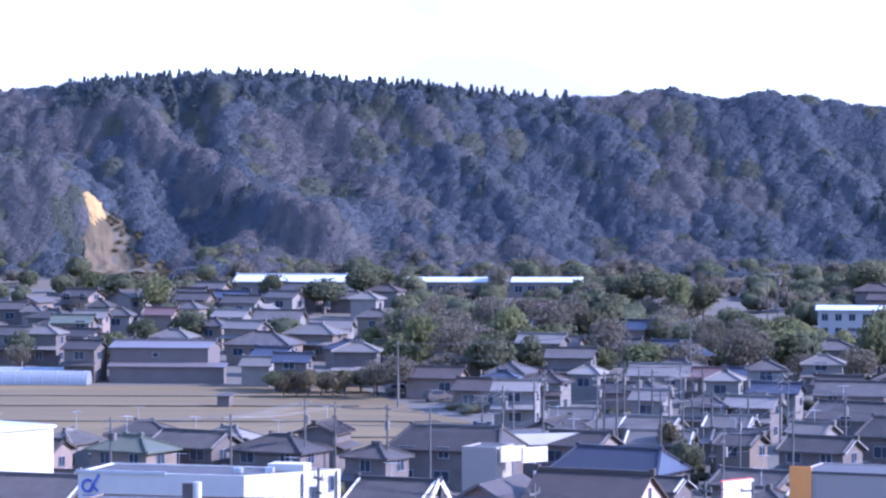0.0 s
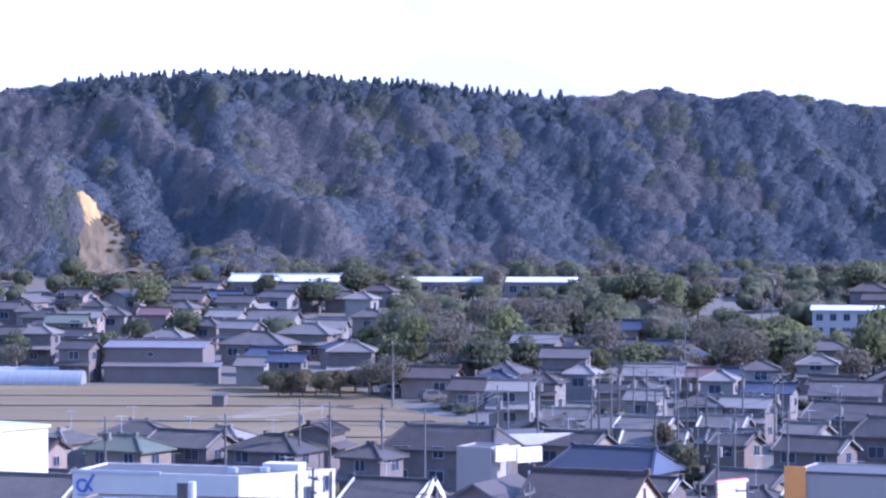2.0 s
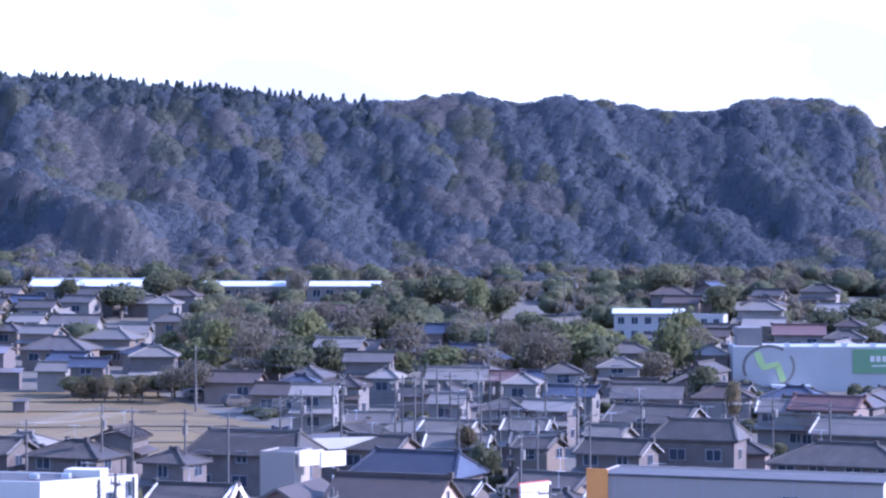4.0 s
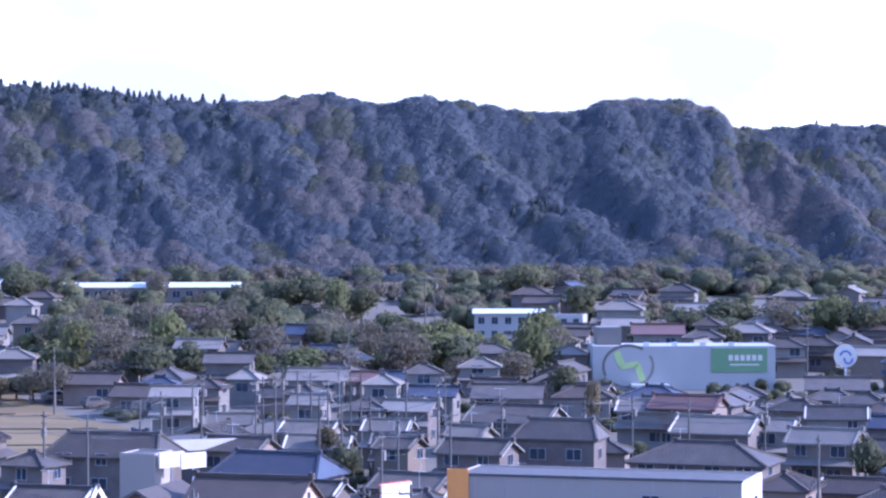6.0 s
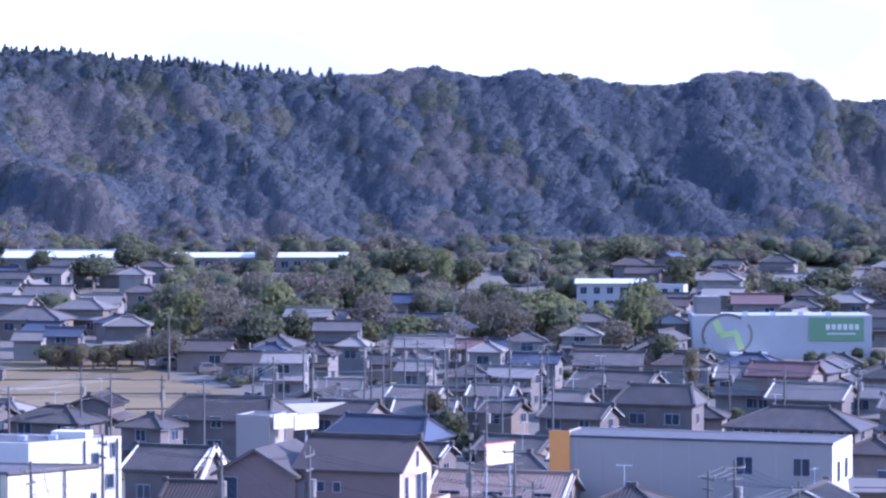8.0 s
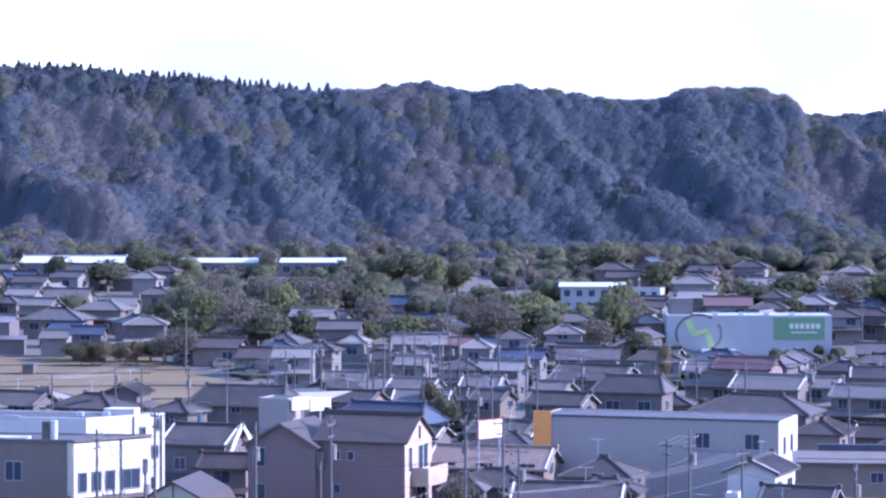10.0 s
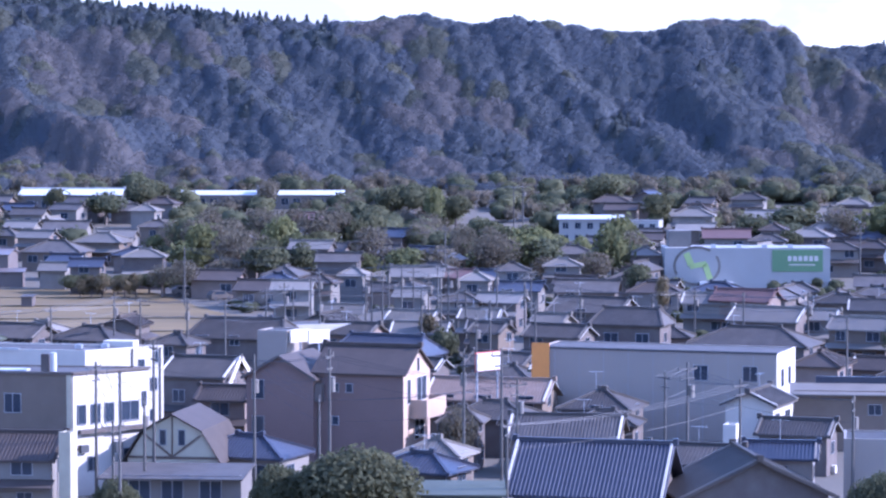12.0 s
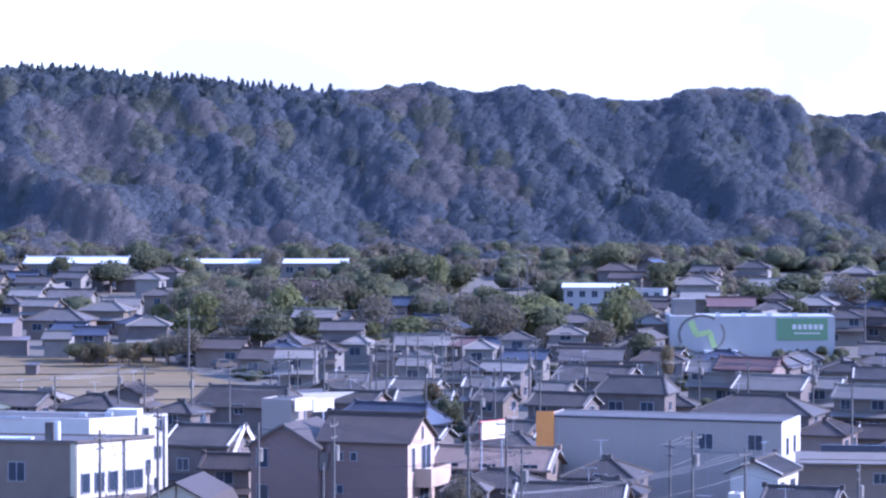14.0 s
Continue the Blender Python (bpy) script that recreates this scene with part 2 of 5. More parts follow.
def solid(name, verts, quads, material, soft=False):
    """A mesh from number arrays of points and four-cornered faces."""
    me = bpy.data.meshes.new(name)
    me.vertices.add(len(verts))
    me.vertices.foreach_set("co", np.asarray(verts, np.float32).ravel())
    me.loops.add(quads.size)
    me.loops.foreach_set("vertex_index", quads.astype(np.int32).ravel())
    me.polygons.add(len(quads))
    me.polygons.foreach_set("loop_start", np.arange(0, quads.size, 4, dtype=np.int32))
    me.polygons.foreach_set("loop_total", np.full(len(quads), 4, np.int32))
    me.polygons.foreach_set("use_smooth", np.full(len(quads), soft))
    me.update(calc_edges=True)
    me.materials.append(M[material])
    return me


# ================= ground, field and hill =================
LAND_Y, LAND_Z = (300, 400, 470, 540, 590), (0, 3, 5.5, 10, 14)
RIDGE_X = (-240, -142, -119, -89, -74, -63, -50, -40, -28, -24, -4, 12, 24, 35, 50, 62, 71, 79, 97, 104, 107, 120, 128, 140, 240)
RIDGE_Z = (54, 55.8, 58, 59.5, 59, 57.6, 57, 56, 55.2, 54.2, 53.9, 56.4, 53.3, 55.2, 53.1, 51.6, 51.8, 54.7, 54.5, 51.5, 48, 47.3, 48.9, 48, 44)
CANOPY = 3.6


def smooth(s):
    s = min(max(s, 0), 1)
    return s * s * (3 - 2 * s)


def land(x, y):
    """The height of the ground: a gentle rise, then the hill with its spurs, gullies and knolls."""
    z = float(np.interp(y, LAND_Y, LAND_Z))
    if y > 560:
        top = float(np.interp(x, RIDGE_X, RIDGE_Z)) - CANOPY
        along = x + 0.45 * (y - 600) + 9 * noise.noise((x / 30, y / 30, 9.7))
        crest = 1 - 2.2 * abs(noise.noise((along / 38 + 0.4, y / 150, 3.1)))
        fold = noise.noise((along / 14 + 5, y / 40, 8.2))
        s = (y - 597 + 13 * crest + 5 * fold) / 62
        rise = 0.4 * smooth(s) + 0.6 * min(max(s, 0), 1)
        back = smooth((y - 624) / 26)
        z += (top - z) * (rise + (1 - rise) * back)
        mid = float(np.interp(y, (586, 645), (-62, -124)))
        z += 6.5 * math.exp(-(((x - mid) / 7.5) ** 2)) * smooth((y - 584) / 14) * smooth((645 - y) / 22)
        flank = min(max(1 - max(x + 121, 0) / 31, 0), 1) * smooth((x + 175) / 35)
        depth = (y - 603) / (12 if y < 603 else 26)
        z = max(z, min(z, 12) + 25 * flank * math.exp(-depth * depth))
        z += 7.5 * math.exp(-(((x + 59) / 9) ** 2) - ((y - 597) / 9) ** 2)
        z += 4.0 * math.exp(-(((x + 77) / 9) ** 2) - ((y - 583) / 13) ** 2)
        z -= 30 * smooth((y - 662) / 180)
    return z


def sheet(xs, ys, height, lift=0.0):
    xs, ys = np.asarray(xs, float), np.asarray(ys, float)
    v = [(x, y, height(x, y) + lift) for y in ys for x in xs]
    n = len(xs)
    i, j = np.meshgrid(np.arange(n - 1), np.arange(len(ys) - 1))
    k = (j * n + i).ravel()
    return v, np.stack([k, k + 1, k + n + 1, k + n], 1)


xs = np.concatenate([[-4000, -1500, -600, -320], np.arange(-220, 221, 4), [320, 600, 1500, 4000]])
ys = np.concatenate([[-1500, -300, -60, 60, 140], np.arange(200, 560, 10), np.arange(560, 720, 3.5), [760, 860, 1200, 2500, 4800]])
v, q = sheet(xs, ys, land)
ground = new("ground", solid("ground", v, q, "soil"))
ground.data.materials.append(M["litter"])
for face in ground.data.polygons:
    face.material_index = 1 if face.center.y > 556 else 0
tagged(ground, "grey-brown earth of the town rising gently to the hill", "ground", kind="structure")


def edge(y):
    """The field's end towards the houses."""
    return float(np.interp(y, (318, 348, 364, 396), (-6, -13, -24, -36)))


v = []
ys = np.linspace(316, 399, 40)
for y in ys:
    for s in np.linspace(0, 1, 40):
        x = -125 + (edge(y) + 125) * s
        v.append((x, y, land(x, y) + 0.12 + 0.05 * noise.noise((x / 3, y / 1.5, 0))))
i, j = np.meshgrid(np.arange(39), np.arange(39))
k = (j * 40 + i).ravel()
field = new("field", solid("field", v, np.stack([k, k + 1, k + 41, k + 40], 1), "stubble"))
tagged(field, "harvested rice field with dry tan stubble", "field", kind="structure")
for y0, x0 in ((338, -110), (355, -118), (373, -110), (386, -118)):
    s = Shape()
    last = None
    for x in np.arange(x0, edge(y0 + 2) - 2, 4.0):
        p = (x, y0 + 0.02 * x + 1.8 * noise.noise((x / 20, y0, 0)) + 0.5 * noise.noise((x / 5, y0, 0)), 0)
        p = (p[0], p[1], land(p[0], p[1]) + 0.13)
        if last:
            s.bar(last, p, 1.3, 0.26)
        last = p
    tagged(new("levee", s.mesh("levee", "levee")), "low grassy earth bank between rice plots", "levee", "field banks", "structure")

# ================= woods =================
def leaves(count, squash=0.8, size=0.3, seed=0, lumps=9, jitter=0.35, shape="round"):
    """Points and quads of a crown about one metre in radius: leaf clumps laid over several lumps."""
    rng = np.random.default_rng(seed)
    if shape == "cone":
        h = rng.random(count) ** 1.5
        a = rng.random(count) * math.tau
        r = (1 - h) * 1.0 * (0.75 + 0.4 * rng.random(count)) * (0.8 + 0.2 * np.sin(h * 34))
        c = np.stack([r * np.cos(a), r * np.sin(a), h * 2.0], 1)
        nrm = np.stack([np.cos(a), np.sin(a), np.full(count, 0.45)], 1)
    else:
        mid = rng.normal(size=(lumps, 3))
        mid /= np.linalg.norm(mid, axis=1)[:, None]
        mid *= 0.58
        mid[:, 2] = np.abs(mid[:, 2]) * 0.9 - 0.12
        rad = 0.36 + 0.16 * rng.random(lumps)
        which = rng.integers(0, lumps, count)
        d = rng.normal(size=(count, 3))
        d /= np.linalg.norm(d, axis=1)[:, None]
        c = mid[which] + d * rad[which][:, None] * (0.85 + 0.25 * rng.random((count, 1)))
        nrm = d + 0.5 * c
        c[:, 2] *= squash
    nrm = nrm / np.linalg.norm(nrm, axis=1)[:, None] + jitter * rng.normal(size=(count, 3))
    nrm /= np.linalg.norm(nrm, axis=1)[:, None]
    t = np.cross(nrm, rng.normal(size=(count, 3)))
    t /= np.linalg.norm(t, axis=1)[:, None]
    b = np.cross(nrm, t)
    w = size * (0.6 + 0.8 * rng.random((count, 1)))
    p = np.stack([c - t * w - b * w * 0.5, c + t * w * 0.3 - b * w, c + t * w + b * w * 0.5, c - t * w * 0.3 + b * w], 1)
    return p.reshape(-1, 3)


def core(squash=0.8, scale=0.72, seed=0, g=5, rough=0.5):
    """A lumpy closed body of four-cornered faces that fills a crown: points and faces."""
    index, verts, quads = {}, [], []

    def put(axis, sign, i, j):
        p = [0, 0, 0]
        p[axis], p[(axis + 1) % 3], p[(axis + 2) % 3] = sign * (g - 1), sign * (2 * i - g + 1), 2 * j - g + 1
        key = tuple(p)
        if key not in index:
            d = Vector(p).normalized()
            d *= scale * (1 + rough * noise.noise(d * 2.2 + Vector((seed * 3.1, 0, 0))) + 0.4 * rough * noise.noise(d * 5 + Vector((seed, 5, 0))))
            index[key] = len(verts)
            verts.append((d.x, d.y, d.z * squash))
        return index[key]

    for axis in range(3):
        for sign in (-1, 1):
            for i in range(g - 1):
                for j in range(g - 1):
                    quads.append([put(axis, sign, a, b) for a, b in ((i, j), (i + 1, j), (i + 1, j + 1), (i, j + 1))])
    return np.array(verts), np.array(quads)


def loose(points):
    return points, np.arange(len(points)).reshape(-1, 4)


def both_of(a, b):
    return np.concatenate([a[0], b[0]]), np.concatenate([a[1], b[1] + len(a[0])])


def woods(name, material, label, spots, kinds):
    """One object of many crowns: spots are x, y, z, radius, height, turn."""
    out, faces, k = [], [], 0
    for n, (x, y, z, r, h, a) in enumerate(spots):
        p, f = kinds[n % len(kinds)]
        c, s = math.cos(a), math.sin(a)
        out.append(np.stack([x + r * (p[:, 0] * c - p[:, 1] * s), y + r * (p[:, 0] * s + p[:, 1] * c), z + h * p[:, 2]], 1))
        faces.append(f + k)
        k += len(p)
    ob = new(name, solid(name, np.concatenate(out), np.concatenate(faces), material, True))
    return tagged(ob, label, "trees", kind="stuff")


def scar(u):
    """The left and right edge of the landslide, from its foot (0) to its head (1)."""
    rag = 0.6 * noise.noise((u * 7, 3.3, 0)) + 0.4 * noise.noise((u * 19, 1.3, 0))
    return -109.5 - 6 * u ** 0.7 + rag, -111.5 + 16 * (1 - u) ** 1.2 + 1.4 * rag


SCAR_Y, SCAR_DEEP = 583.5, 17.5
rng = random.Random(7)
ROUND = [both_of(core(0.8, 0.78, s, 5, 0.35), loose(leaves(420, 0.9, 0.075, s, 15, 0.45))) for s in range(10)]
TWIGS = [both_of(core(0.85, 0.55, s + 9, 4), loose(leaves(360, 0.9, 0.065, s + 20, 14, 1.1))) for s in range(6)]
CONE = [loose(leaves(420, 1, 0.15, s + 40, shape="cone", jitter=0.3)) for s in range(3)]


# the hill's canopy: crowns on a loose grid of cells, each a low dome that meets its neighbours
CELL, WEST, SOUTH, NX, NY = 2.9, -170.0, 562.0, 118, 34
EVERGREEN, LEAFLESS, OLIVE, NEEDLE, NONE = 0, 1, 2, 3, 4
cells = np.zeros((NY, NX, 5))  # x, y, radius, height, kind
conifer, tufts = [], []
for j in range(NY):
    for i in range(NX):
        x, y = WEST + (i + rng.random()) * CELL, SOUTH + (j + rng.random()) * CELL
        u = (y - SCAR_Y) / SCAR_DEEP
        r = rng.uniform(1.7, 3.3)
        tall = rng.uniform(0.2, 1.7) + 1.3 * noise.noise((x / 9, y / 9, 6.0))
        tone = 1.2 * noise.noise((x / 30 + y / 40, y / 16, 1.7)) + 0.5 * noise.noise((x / 9, y / 8, 4.2)) + rng.uniform(-0.15, 0.15)
        foot = y < 594 + 6 * noise.noise((x / 15, 2, 2))
        brow = abs(x - float(np.interp(y, (586, 645), (-62, -124)))) < 6 and y < 634
        kind = EVERGREEN
        if 0 < u < 1 and scar(u)[0] - 0.8 < x < scar(u)[1] + 8 or -0.5 < u <= 0 and -114 < x < -88:
            kind, tall = NONE, 0.0
            if u <= 0 or x > scar(u)[1] + 0.6:
                for n in range(5):
                    a, b = x + rng.uniform(-1.8, 1.8), y + rng.uniform(-1.8, 1.8)
                    tufts.append((a, b, land(a, b) + 0.2, rng.uniform(0.7, 1.2), rng.uniform(0.5, 0.9), n))
        elif y < 582 and land(x, y) < float(np.interp(y, LAND_Y, LAND_Z)) + 0.3:
            kind, tall = NONE, 0.0
        elif y > 634 and -128 < x < 0 and rng.random() < 0.7 * smooth((4 - x) / 55):
            kind = NEEDLE
            conifer.append((x, y, land(x, y) - 0.2, rng.uniform(1.6, 2.4), rng.uniform(1.5, 2.3), i))
        elif foot and -98 < x < 5 and rng.random() < 0.85 or tone > 0.36 or brow and rng.random() < 0.6:
            kind = LEAFLESS
        elif tone < -0.62 and rng.random() < 0.6:
            kind = NEEDLE
            conifer.append((x, y, land(x, y) - 0.2, rng.uniform(1.3, 1.9), rng.uniform(1.2, 1.9), i))
        elif tone > 0.2 or foot and x > 75 and rng.random() < 0.6:
            kind = OLIVE
        cells[j, i] = x, y, r, tall, kind
GX, GY = np.arange(-166, 167, 1.0), np.arange(563, 660, 1.0)
bare_land = np.array([[land(x, y) for x in GX] for y in GY])


def floor_at(x, y):
    """The height of the bare hill at many places at once."""
    i, j = np.clip((x - GX[0]).astype(int), 0, len(GX) - 2), np.clip((y - GY[0]).astype(int), 0, len(GY) - 2)
    a, b = x - GX[0] - i, y - GY[0] - j
    return (bare_land[j, i] * (1 - a) + bare_land[j, i + 1] * a) * (1 - b) + (bare_land[j + 1, i] * (1 - a) + bare_land[j + 1, i + 1] * a) * b


def canopy_at(x, y):
    """The height of the canopy and the kind of crown at many places at once."""
    i, j = ((x - WEST) / CELL).astype(int), ((y - SOUTH) / CELL).astype(int)
    best, kind = np.full(x.shape, -9.0), np.full(x.shape, NONE)
    for a in (-1, 0, 1):
        for b in (-1, 0, 1):
            c = cells[np.clip(j + b, 0, NY - 1), np.clip(i + a, 0, NX - 1)]
            near = ((x - c[..., 0]) ** 2 + (y - c[..., 1]) ** 2) / c[..., 2] ** 2
            h = np.where(c[..., 4] == NONE, 0.15 - near, c[..., 3] + 1.25 * (1 - near))
            kind, best = np.where(h > best, c[..., 4], kind), np.maximum(h, best)
    lumps = 0.22 * np.sin(2.9 * x + 1.3 * y) * np.sin(3.3 * y - 0.8 * x) + 0.16 * np.sin(5.3 * x - 2.1 * y + 1) * np.sin(4.7 * y + 1.9 * x)
    return floor_at(x, y) + np.clip(best + np.where(kind == NONE, 0, lumps), -0.2, 4), kind


def canopy(name, kind, material, label, count, size, jitter, lift, seed, extra=None):
    """One stretch of closed wood: its domed surface and the leaf sprays over it, as one object."""
    gx, gy = np.meshgrid(np.arange(-160, 160.1, 0.8), np.arange(566, 656, 0.8))
    gz, gk = canopy_at(gx, gy)
    n = gx.shape[1]
    k = (np.arange(gx.shape[0] - 1)[:, None] * n + np.arange(n - 1)[None]).ravel()
    k = k[gk[:-1, :-1].ravel() == kind]
    quads = np.stack([k, k + 1, k + n + 1, k + n], 1)
    used, back = np.unique(quads, return_inverse=True)
    body = np.stack([gx.ravel(), gy.ravel(), gz.ravel() - 0.25], 1)[used], back.reshape(-1, 4)
    r = np.random.default_rng(seed)
    x, y = r.uniform(-158, 158, count), r.uniform(567, 654, count)
    z, what = canopy_at(x, y)
    keep = (what == kind) & (np.abs(x) < 0.225 * y + 10)
    x, y, z = x[keep], y[keep], z[keep]
    e = 0.3
    up = np.stack([canopy_at(x - e, y)[0] - canopy_at(x + e, y)[0], canopy_at(x, y - e)[0] - canopy_at(x, y + e)[0], np.full(len(x), 2 * e)], 1)
    up /= np.linalg.norm(up, axis=1)[:, None]
    c = np.stack([x, y, z], 1) + up * (r.random((len(x), 1)) ** 2 * lift - 0.15)
    nrm = up + jitter * r.normal(size=c.shape)
    nrm /= np.linalg.norm(nrm, axis=1)[:, None]
    t = np.cross(nrm, r.normal(size=c.shape))
    t /= np.linalg.norm(t, axis=1)[:, None]
    b = np.cross(nrm, t)
    w = size * (0.5 + 0.9 * r.random((len(x), 1)))
    p = np.stack([c - t * w - b * w * 0.5, c + t * w * 0.3 - b * w, c + t * w + b * w * 0.5, c - t * w * 0.3 + b * w], 1).reshape(-1, 3)
    v, q = both_of(body, loose(p))
    return tagged(new(name, solid(name, v, q, material, True)), label, "trees", kind="stuff")


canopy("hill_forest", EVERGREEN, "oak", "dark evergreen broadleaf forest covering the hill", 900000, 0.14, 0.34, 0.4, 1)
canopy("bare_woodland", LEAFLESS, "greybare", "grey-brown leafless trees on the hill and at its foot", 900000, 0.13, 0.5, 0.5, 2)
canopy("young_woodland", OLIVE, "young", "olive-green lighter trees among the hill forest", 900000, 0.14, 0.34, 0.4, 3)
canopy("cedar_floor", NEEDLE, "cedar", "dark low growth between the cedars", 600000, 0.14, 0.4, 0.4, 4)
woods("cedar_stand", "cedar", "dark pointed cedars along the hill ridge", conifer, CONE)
woods("dry_brush", "straw", "low dry brush on the slope beside the landslide", tufts, TWIGS)

# the landslide
s = Shape()
rows = []
for j in range(26):
    u = j / 25
    y = SCAR_Y + SCAR_DEEP * u
    left, right = scar(u)
    rows.append([])
    for i in range(16):
        x = left + (right - left) * i / 15 + 1.2 * noise.noise((i / 3, j / 3, 7))
        rows[-1].append((x, y, land(x, y) + 0.35 + 0.6 * noise.noise((x / 3, y / 3, 5)) + 0.3 * noise.noise((x, y / 2, 5))))
for a, b in zip(rows, rows[1:]):
    for i in range(15):
        s.face(a[i], a[i + 1], b[i + 1], b[i])
slip = new("landslide", s.mesh("landslide", "scar"))
slip.data.materials.append(M["slipfoot"])
for face in slip.data.polygons:
    u = (face.center.y - SCAR_Y) / SCAR_DEEP
    # earth is darker brown below the head
    face.material_index = 1 if u < 0.72 + 0.25 * noise.noise((face.center.x / 3, u * 5, 2)) else 0
tagged(slip, "bare tan earth of a landslide scar on the wooded slope", "landslide", kind="structure")


def tree_kit(material, crown, squash):
    """A tree: forked tapered trunk and a crown of leaf clumps, about 1 m in radius and 2 m high."""
    trunk = Shape().tube((0, 0, 0), (0.03, 0.02, 0.9), 0.09, 0.055, 7)
    for a in range(5):
        t = a * 1.26 + 0.4
        trunk.tube((0.02, 0.02, 0.6 + 0.07 * a), (0.5 * math.cos(t), 0.5 * math.sin(t), 1.25 + 0.08 * a), 0.04, 0.012, 5)
    v = crown[0] * np.array([1, 1, squash]) + np.array([0, 0, 1.2])
    return trunk.mesh("trunk", "bark"), solid("crown", v, crown[1], material, True)


KITS = [[tree_kit("leaf", both_of(core(0.85, 0.62, s), loose(leaves(1000, 0.85, 0.062, 60 + s, 14, 0.7))), 1.0) for s in range(4)],
        [tree_kit("bare", loose(leaves(1100, 0.95, 0.05, 70 + s, 12, 1.0)), 1.05) for s in range(3)],
        [tree_kit("bamboo", both_of(core(0.95, 0.55, s + 5), loose(leaves(950, 0.95, 0.065, 80 + s, 12, 0.8))), 1.1) for s in range(3)],
        [tree_kit("straw", loose(leaves(900, 1.1, 0.07, 90 + s, 8, 0.5)), 1.1) for s in range(2)],
        [tree_kit("leaf", both_of(core(0.85, 0.6, s + 31, 9, 0.5), loose(leaves(11000, 0.85, 0.034, 160 + s, 26, 0.7))), 1.0) for s in range(2)]]
TREE_SAYS = ("round evergreen tree with dense dark green leaves", "leafless grey-brown tree with fine twigs",
             "yellow-green leafy tree beside houses", "small tree with dry straw-coloured leaves", "large round evergreen tree with glossy dark leaves")


def tree(x, y, h, w, kind, n=0):
    trunk, crown = KITS[kind][n % len(KITS[kind])]
    ob = thing("tree", Matrix.LocRotScale((x, y, land(x, y) - 0.05), Euler((0, 0, n * 1.7)), (w / 2, w / 2, h / 2.05)), TREE_SAYS[kind], "tree", "trees of the town")
    part("trunk", trunk, "", ob)
    part("crown", crown, "", ob)
    return ob


# ================= houses =================
WALLS = ("white", "pale", "beige", "brown", "darkwood", "cream")
ROOFS = ("tile", "lighttile", "greenroof", "redroof", "slate", "bluetile", "browntile")
WALL_SAYS = ("white-rendered", "pale grey", "beige", "brown", "dark timber", "cream")
ROOF_SAYS = ("grey tile", "pale tile", "green sheet", "red-brown", "brown slate", "blue-black glazed tile", "brown tile")


def ribs(s, half, inner, run, rise, z, step, side, rounded=False):
    """Rows of round tiles up one slope: eave half-length, ridge half-length, run and rise."""
    n = int(half * 2 / step)
    for i in range(n + 1):
        x = -half + 0.08 + i * (2 * half - 0.16) / n
        f = 1.0 if abs(x) <= inner else (half - abs(x)) / max(half - inner, 0.01)
        if f > 0.08:
            if rounded:
                s.tube((x, side * run, z + 0.02), (x, side * run * (1 - f), z + rise * f + 0.02), 0.085, 0.085, 10)
            else:
                s.bar((x, side * run, z + 0.03), (x, side * run * (1 - f), z + rise * f + 0.03), 0.13, 0.09)


def roof_on(parent, w, d, z, kind, material, pitch=0.42, over=0.45, ribbed=False, caps=True, zoff=0.0):
    """A gable ('g'), hip ('h') or hip-and-gable ('t') roof over a plan w by d, ridge along x."""
    hw, hd = w / 2 + over, d / 2 + over
    rise = hd * pitch
    inner = hw if kind == "g" else max(hw - hd, 0.25) if kind == "h" else hw - hd * 0.35
    e = z - over * pitch
    s = Shape()
    for m in (-1, 1):
        a = [(-hw, m * hd, e), (hw, m * hd, e), (inner, 0, e + rise), (-inner, 0, e + rise)]
        s.slab(a if m < 0 else a[::-1], 0.14)
        if kind != "g":
            b = [(m * hw, -m * hd, e), (m * hw, m * hd, e), (m * inner, 0, e + rise)]
            s.slab(b, 0.14)
    roof = part("roof", s, material, parent)
    if ribbed:
        rows = Shape()
        for m in (-1, 1):
            ribs(rows, hw, inner, hd, rise, e, 0.31, m, pitch > 0.6)
        tagged(part("tiling", rows, material, roof), kind="stuff")
    if caps:
        c = Shape().bar((-inner - 0.1, 0, e + rise + 0.1), (inner + 0.1, 0, e + rise + 0.1), 0.34, 0.3)
        for m in (-1, 1):
            c.box(m * inner - 0.2, m * inner + 0.2, -0.24, 0.24, e + rise - 0.05, e + rise + 0.42)
        part("ridge_cap", c, material, roof)
        if kind != "g":
            for m in (-1, 1):
                for k in (-1, 1):
                    part("hip_cap", Shape().bar((m * hw, k * hd, e + 0.08), (m * inner, 0, e + rise + 0.08), 0.24, 0.2), material, roof)
        elif ribbed:
            c = Shape()
            for m in (-1, 1):
                for k in (-1, 1):
                    c = Shape().bar((m * (hw - 0.25), k * hd, e + 0.1), (m * (hw - 0.25), 0, e + rise + 0.1), 0.18, 0.16)
                    # white on some caps paints in the glint of sun on the verge
                    part("verge_cap", c, "white" if pitch > 0.6 or int(w * 10) % 4 == 0 else "lighttile" if material in ("tile", "bluetile") else material, roof)
    return rise - over * pitch


